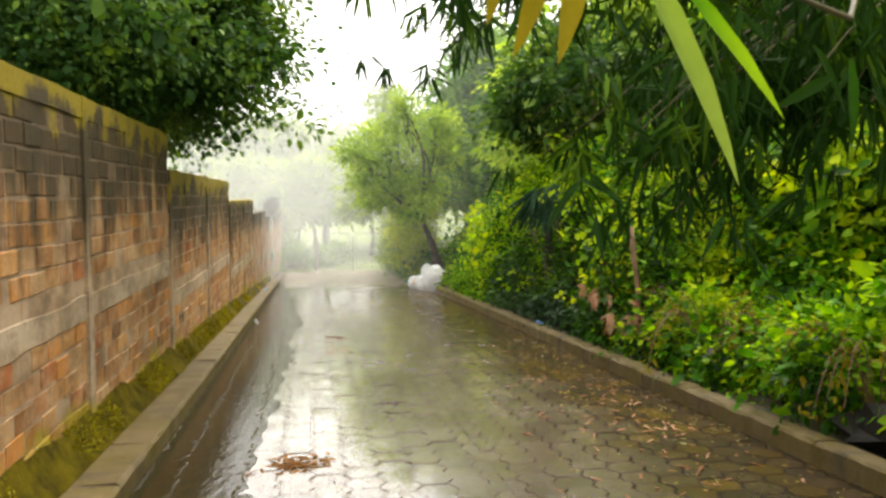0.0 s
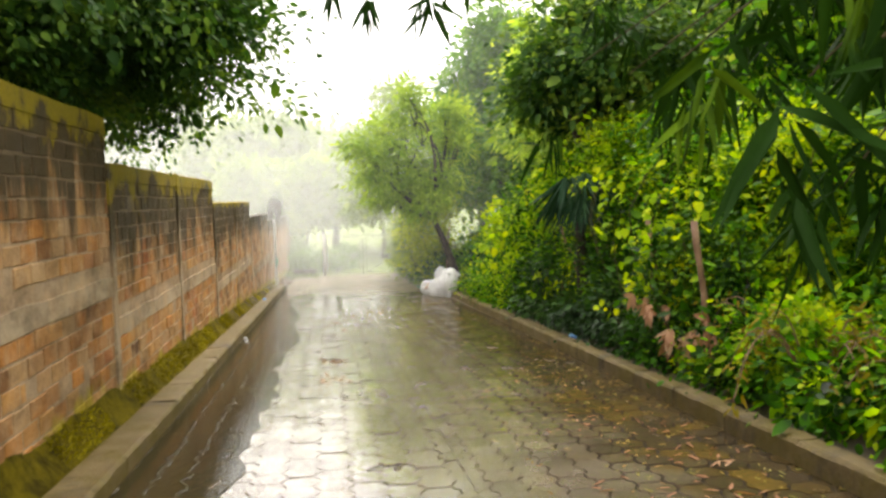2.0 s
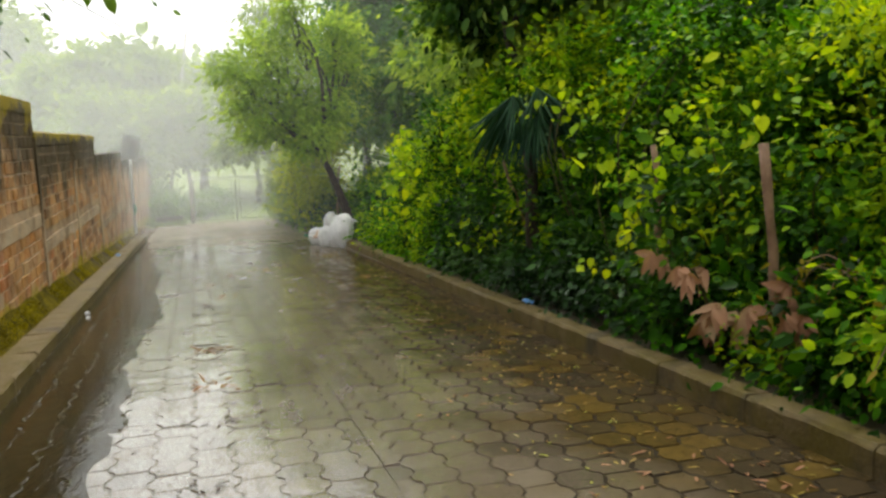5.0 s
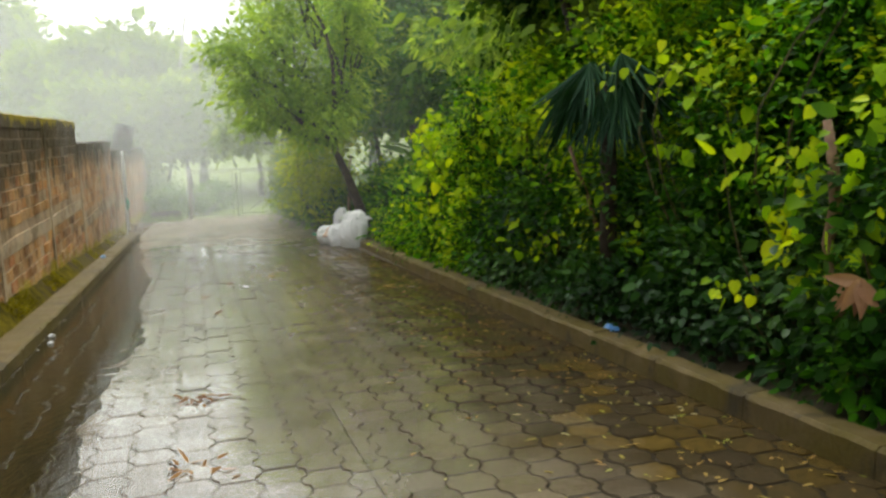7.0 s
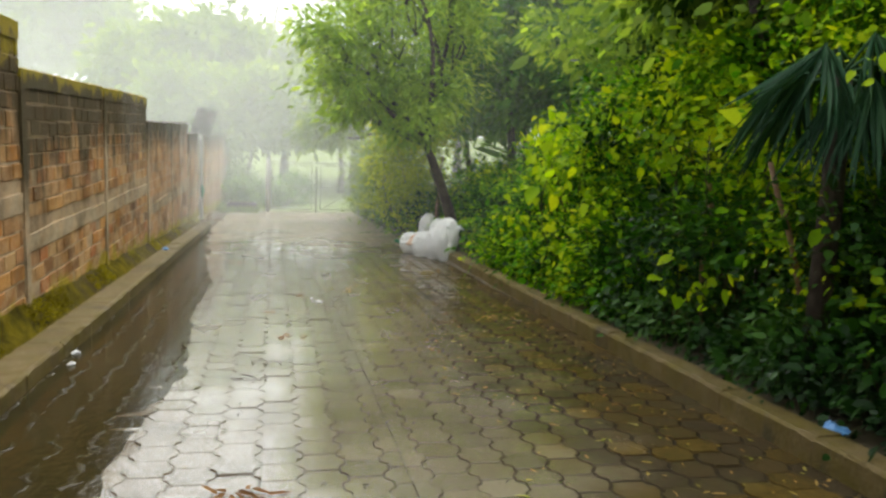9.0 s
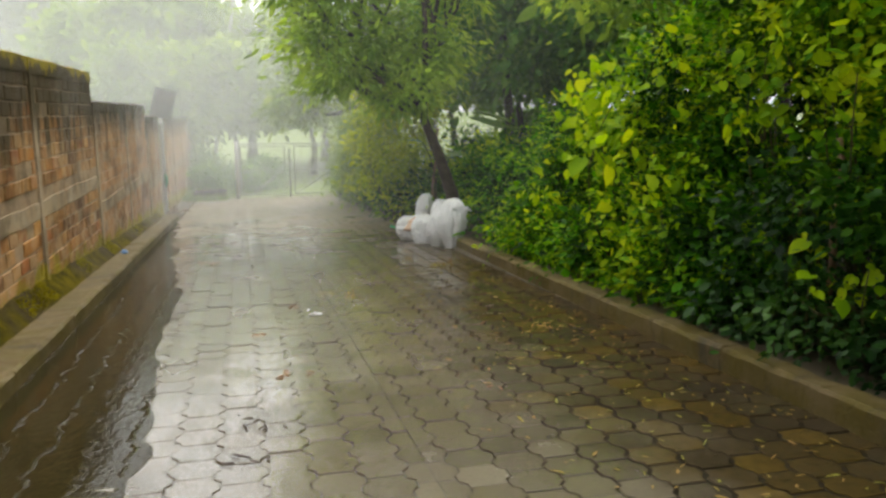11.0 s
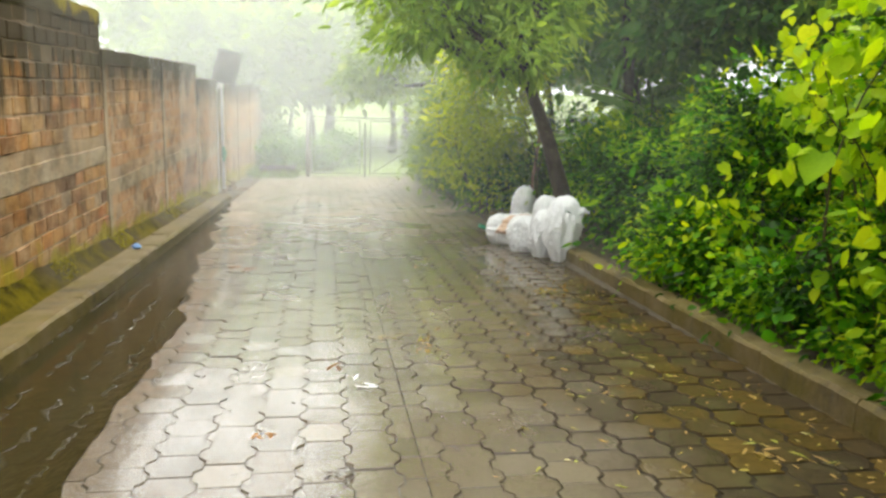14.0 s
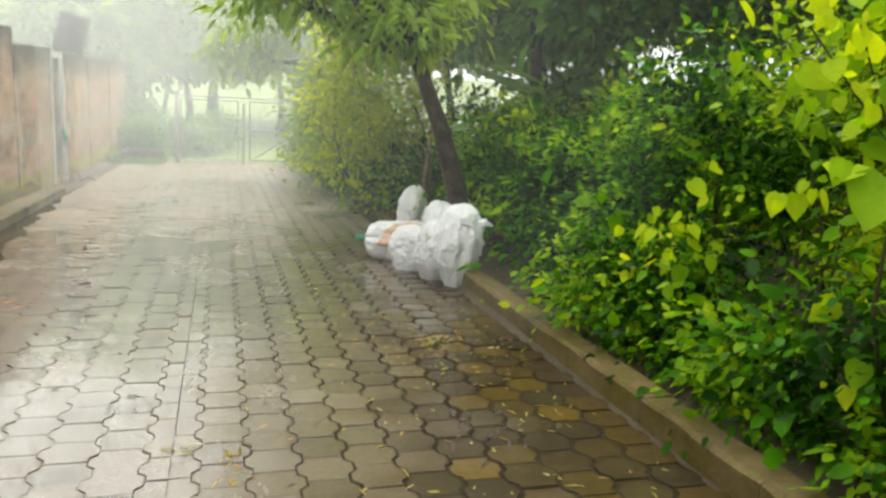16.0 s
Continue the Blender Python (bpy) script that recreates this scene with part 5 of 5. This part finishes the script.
for i, (x, y, c_, s, mt, sz) in enumerate(((-0.12, 5.75, 55, 0.10, "dry", 0.16), (0.37, 12.98, 18, 0.06, "dry", 0.13), (0.4, 10.43, 7, 0.08, "bark", 0.1), (0.28, 9.21, 6, 0.06, "bark", 0.1), (0.76, 7.69, 4, 0.05, "bark", 0.16),
                                           (0.36, 11.53, 14, 0.09, "dry", 0.11), (0.37, 15.26, 5, 0.07, "bark", 0.12), (0.46, 18.2, 4, 0.02, "dry", 0.1), (0.99, 18.96, 4, 0.035, "white_plastic", 0.1), (0.85, 19.38, 5, 0.04, "dry", 0.09),
                                           (0.86, 17.68, 8, 0.06, "bark", 0.07), (0.66, 16.82, 4, 0.06, "dead", 0.1), (0.43, 15.83, 7, 0.06, "bark", 0.1), (2.97, 17.73, 14, 0.09, "fallen", 0.09), (1.9, 15.48, 1, 0.0, "fallen", 0.09),
                                           (1.98, 16.08, 2, 0.02, "dead", 0.09), (2.76, 20.05, 24, 0.13, "bark", 0.1), (2.97, 21.76, 22, 0.09, "fallen", 0.12), (1.54, 19.95, 10, 0.05, "fallen", 0.07), (1.28, 20.1, 10, 0.05, "fallen", 0.07),
                                           (1.52, 19.72, 8, 0.04, "fallen", 0.06), (0.31, 23.93, 3, 0.05, "bark", 0.14), (0.48, 22.71, 3, 0.03, "bark", 0.09), (-0.12, 23.16, 6, 0.08, "dead", 0.12), (-0.13, 25.88, 8, 0.2, "bark", 0.16),
                                           (2.91, 7.33, 24, 0.22, "dead", 0.13), (2.6, 8.6, 12, 0.25, "dead", 0.1), (2.55, 5.3, 26, 0.26, "dead", 0.13), (2.95, 6.3, 26, 0.25, "dead", 0.14), (2.25, 6.5, 16, 0.28, "dead", 0.11), (3.05, 8.2, 18, 0.22, "dead", 0.11), (2.35, 4.3, 16, 0.25, "dead", 0.12))):
    litter(x, y, c_, s, M[mt], sz, 500 + i, "small heap of wet fallen leaves and twigs on the pavers")
n = 1100
q = np.stack([1.4 + 2.1 * rg.beta(2.0, 1.1, n), rg.uniform(1.5, 24, n), np.zeros(n)], 1)
q[:, 2] = -SLOPE * q[:, 1] + 0.006
tagged(part("scattered_leaves", leaves("scattered_leaves", M["fallen"], q, rg.normal(0, 1, (n, 3)) * (1, 1, 0.05), rg.normal(0, 0.15, (n, 3)) + (0, 0, 1), rg.uniform(0.025, 0.10, n), rg.uniform(0.007, 0.022, n), True), M["fallen"]), "yellow and brown leaves scattered over the wet pavers", "leaves", kind="stuff")
n = 260
q = np.stack([rg.uniform(-0.3, 2.0, n), rg.uniform(1.5, 30, n), np.zeros(n)], 1)
q[:, 2] = -SLOPE * q[:, 1] + 0.006
tagged(part("scattered_twigs", leaves("scattered_twigs", M["bark"], q, rg.normal(0, 1, (n, 3)) * (1, 1, 0.05), rg.normal(0, 0.15, (n, 3)) + (0, 0, 1), rg.uniform(0.02, 0.09, n), rg.uniform(0.006, 0.02, n), True), M["bark"]), "dark bits of twig and bark on the pavers", "twigs", kind="stuff")


def scrap(x, y, z, r, mat, seed, label):
    b, rng = Build(), np.random.default_rng(seed)
    for i in range(5):
        for j in range(8):
            a, e = 2 * math.pi * j / 8, math.pi * (i + 0.5) / 5
            k = r * rng.uniform(0.6, 1.2)
            b.v.append((k * math.sin(e) * math.cos(a), 1.3 * k * math.sin(e) * math.sin(a), max(0, 0.5 * k * (1 + math.cos(e)))))
    b.f = [(i * 8 + j, i * 8 + (j + 1) % 8, i * 8 + 8 + (j + 1) % 8, i * 8 + 8 + j) for i in range(4) for j in range(8)]
    b.f += [tuple(range(8)), tuple(32 + j for j in range(8))[::-1]]
    ob = part("stone" if r > 0.2 else "plastic_scrap", b, mat)
    ob.location = (x, y, gz(y) + z)
    tagged(ob, label, *(("stone",) if r > 0.2 else ("litter", "plastic litter")))


scrap(3.95, 5.0, 0.08, 0.3, M["rock"], 9, "dark wet stone beside the kerb")
scrap(-1.33, 23.7, 0.148, 0.06, M["blue_plastic"], 1, "crumpled pale blue plastic scrap on the kerb")
scrap(3.82, 13.2, 0.10, 0.08, M["blue_plastic"], 2, "crumpled blue plastic bag half under leaves")
scrap(-1.1, 16.2, 0.0, 0.04, M["white_plastic"], 3, "crumpled white plastic scrap in the gutter")
scrap(-1.05, 15.8, 0.0, 0.03, M["white_plastic"], 4, "crumpled white plastic scrap in the gutter")

# ---- haze sheets, from before the sacks to beyond the gate ----
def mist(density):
    """Flat haze sheet: part of the light passes, the rest scatters; thinner upwards."""
    m, nt, pb = material("haze_sheet")
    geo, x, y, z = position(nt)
    # normals turned up and down brighten the sheet as if droplets scattered the sky
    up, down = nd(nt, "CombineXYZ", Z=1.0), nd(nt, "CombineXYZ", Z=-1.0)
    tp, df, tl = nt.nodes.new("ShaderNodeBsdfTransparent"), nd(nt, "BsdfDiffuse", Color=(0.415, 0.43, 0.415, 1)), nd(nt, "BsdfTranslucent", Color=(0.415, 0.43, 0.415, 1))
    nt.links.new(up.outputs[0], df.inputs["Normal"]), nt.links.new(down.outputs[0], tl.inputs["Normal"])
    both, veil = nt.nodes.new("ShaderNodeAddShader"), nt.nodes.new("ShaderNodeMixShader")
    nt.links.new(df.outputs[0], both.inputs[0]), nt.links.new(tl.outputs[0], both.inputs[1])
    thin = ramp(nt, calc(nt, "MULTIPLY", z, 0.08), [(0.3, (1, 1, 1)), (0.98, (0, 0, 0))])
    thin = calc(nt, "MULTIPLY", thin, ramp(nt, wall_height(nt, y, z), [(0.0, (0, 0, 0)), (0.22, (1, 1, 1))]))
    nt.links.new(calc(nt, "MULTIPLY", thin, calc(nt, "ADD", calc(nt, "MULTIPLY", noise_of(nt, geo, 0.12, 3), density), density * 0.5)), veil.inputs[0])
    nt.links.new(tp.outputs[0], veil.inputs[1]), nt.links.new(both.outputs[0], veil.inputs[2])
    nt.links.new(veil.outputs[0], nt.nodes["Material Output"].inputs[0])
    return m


# flat sheets across the lane, added to stand for haze with distance
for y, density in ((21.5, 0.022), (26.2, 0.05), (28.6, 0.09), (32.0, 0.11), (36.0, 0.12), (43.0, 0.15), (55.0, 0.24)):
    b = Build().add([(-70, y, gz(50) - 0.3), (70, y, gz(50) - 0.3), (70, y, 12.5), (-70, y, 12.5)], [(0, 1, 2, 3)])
    tagged(part("backdrop", b, mist(density)), "flat see-through sheet added to stand for drizzle haze", "mist", kind="structure")

# ---- pavers, last ----
PX, PY, ZIG = 0.2265, 0.241, 0.018
rp = np.random.default_rng(55)


def paver_outline(x0, x1, zl, zr):
    """Outline round the piece; its sides step in and out to lock with the neighbours. zl, zr: depth of the step."""
    g, h = 0.0024, PY / 2
    a, b = 0.30 * h, 0.62 * h
    left = [(x0 + zl, -h + g), (x0 + zl, -b), (x0 - zl, -a), (x0 - zl, a), (x0 + zl, b), (x0 + zl, h - g)]
    right = [(x1 - zr, h - g), (x1 - zr, b), (x1 + zr, a), (x1 + zr, -a), (x1 - zr, -b), (x1 - zr, -h + g)]
    return [(x + (g if i < 6 else -g), y) for i, (x, y) in enumerate(left + right)]


def paver_mesh(x0, x1, zl, zr):
    b = Build()
    out = paver_outline(x0, x1, zl, zr)
    cx = (x0 + x1) / 2
    k = len(out)
    inner = [(cx + (x - cx) * 0.98, y * 0.98) for x, y in out]
    b.v = [(x, y, -0.03) for x, y in out] + [(x, y, -0.0035) for x, y in out] + [(x, y, 0.0) for x, y in inner]
    ring = lambda o: [(o + i, o + k + i, o + k + (i + 1) % k, o + (i + 1) % k) for i in range(k)]
    b.f = ring(0) + ring(k) + [tuple(2 * k + i for i in range(k))[::-1]]
    return b


columns = []
ncol_l, ncol_r = 10, 10
HALF = 0.113
columns.append((CREST - HALF, CREST + 0.001, "cl", 0))
columns.append((CREST, CREST + HALF, "cr", 0))
for i in range(ncol_l):
    columns.append((CREST - HALF - PX * (i + 1), CREST - HALF - PX * i, "in" if i % 2 else "out", (i + 1) % 2))
for i in range(ncol_r):
    columns.append((CREST + HALF + PX * i, CREST + HALF + PX * (i + 1), "in" if i % 2 else "out", (i + 1) % 2))
shapes = {"cl": (ZIG, 0), "cr": (0, ZIG), "in": (ZIG, ZIG), "out": (ZIG, ZIG)}
rest, made = Build(), 0
cache = {}
for x0, x1, kind, stag in columns:
    w = min(x1, RIGHT) - max(x0, LEFT)
    if w < 0.04:
        continue
    key = (kind, round(w, 3))
    if key not in cache:
        zl, zr = shapes[kind]
        b = paver_mesh(-w / 2, w / 2, zl, zr)
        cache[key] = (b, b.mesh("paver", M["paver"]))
    b, me = cache[key]
    cx = (max(x0, LEFT) + min(x1, RIGHT)) / 2
    y = -2.5 + stag * PY / 2
    while y < GATE_Y + 0.4:
        dz, tx, ty = min(0.004, max(-0.0035, rp.normal(0, 0.0022))), rp.normal(0, 0.006) - SLOPE, rp.normal(0, 0.006)
        # sunken, rounded pavers with wider dirty joints on the side of the shrubs
        s = 1 - min(1.0, max(0.0, (cx - 1.6) / 0.9)) * rp.uniform(0.04, 0.08)
        if made < 300 and 17.5 < y < 21.0 and 0.1 < cx < 3.4:
            ob = new("paver", me)
            ob.location, ob.rotation_euler = (cx, y, gz(y) + dz), (tx, -ty, 0)
            ob.scale = (s, s, 1)
            ob.parent = road
            made += 1
        else:
            rest.add([(cx + vx * s, y + vy * s, gz(y) + dz + vz + tx * vy + ty * vx) for vx, vy, vz in b.v], b.f)
        y += PY
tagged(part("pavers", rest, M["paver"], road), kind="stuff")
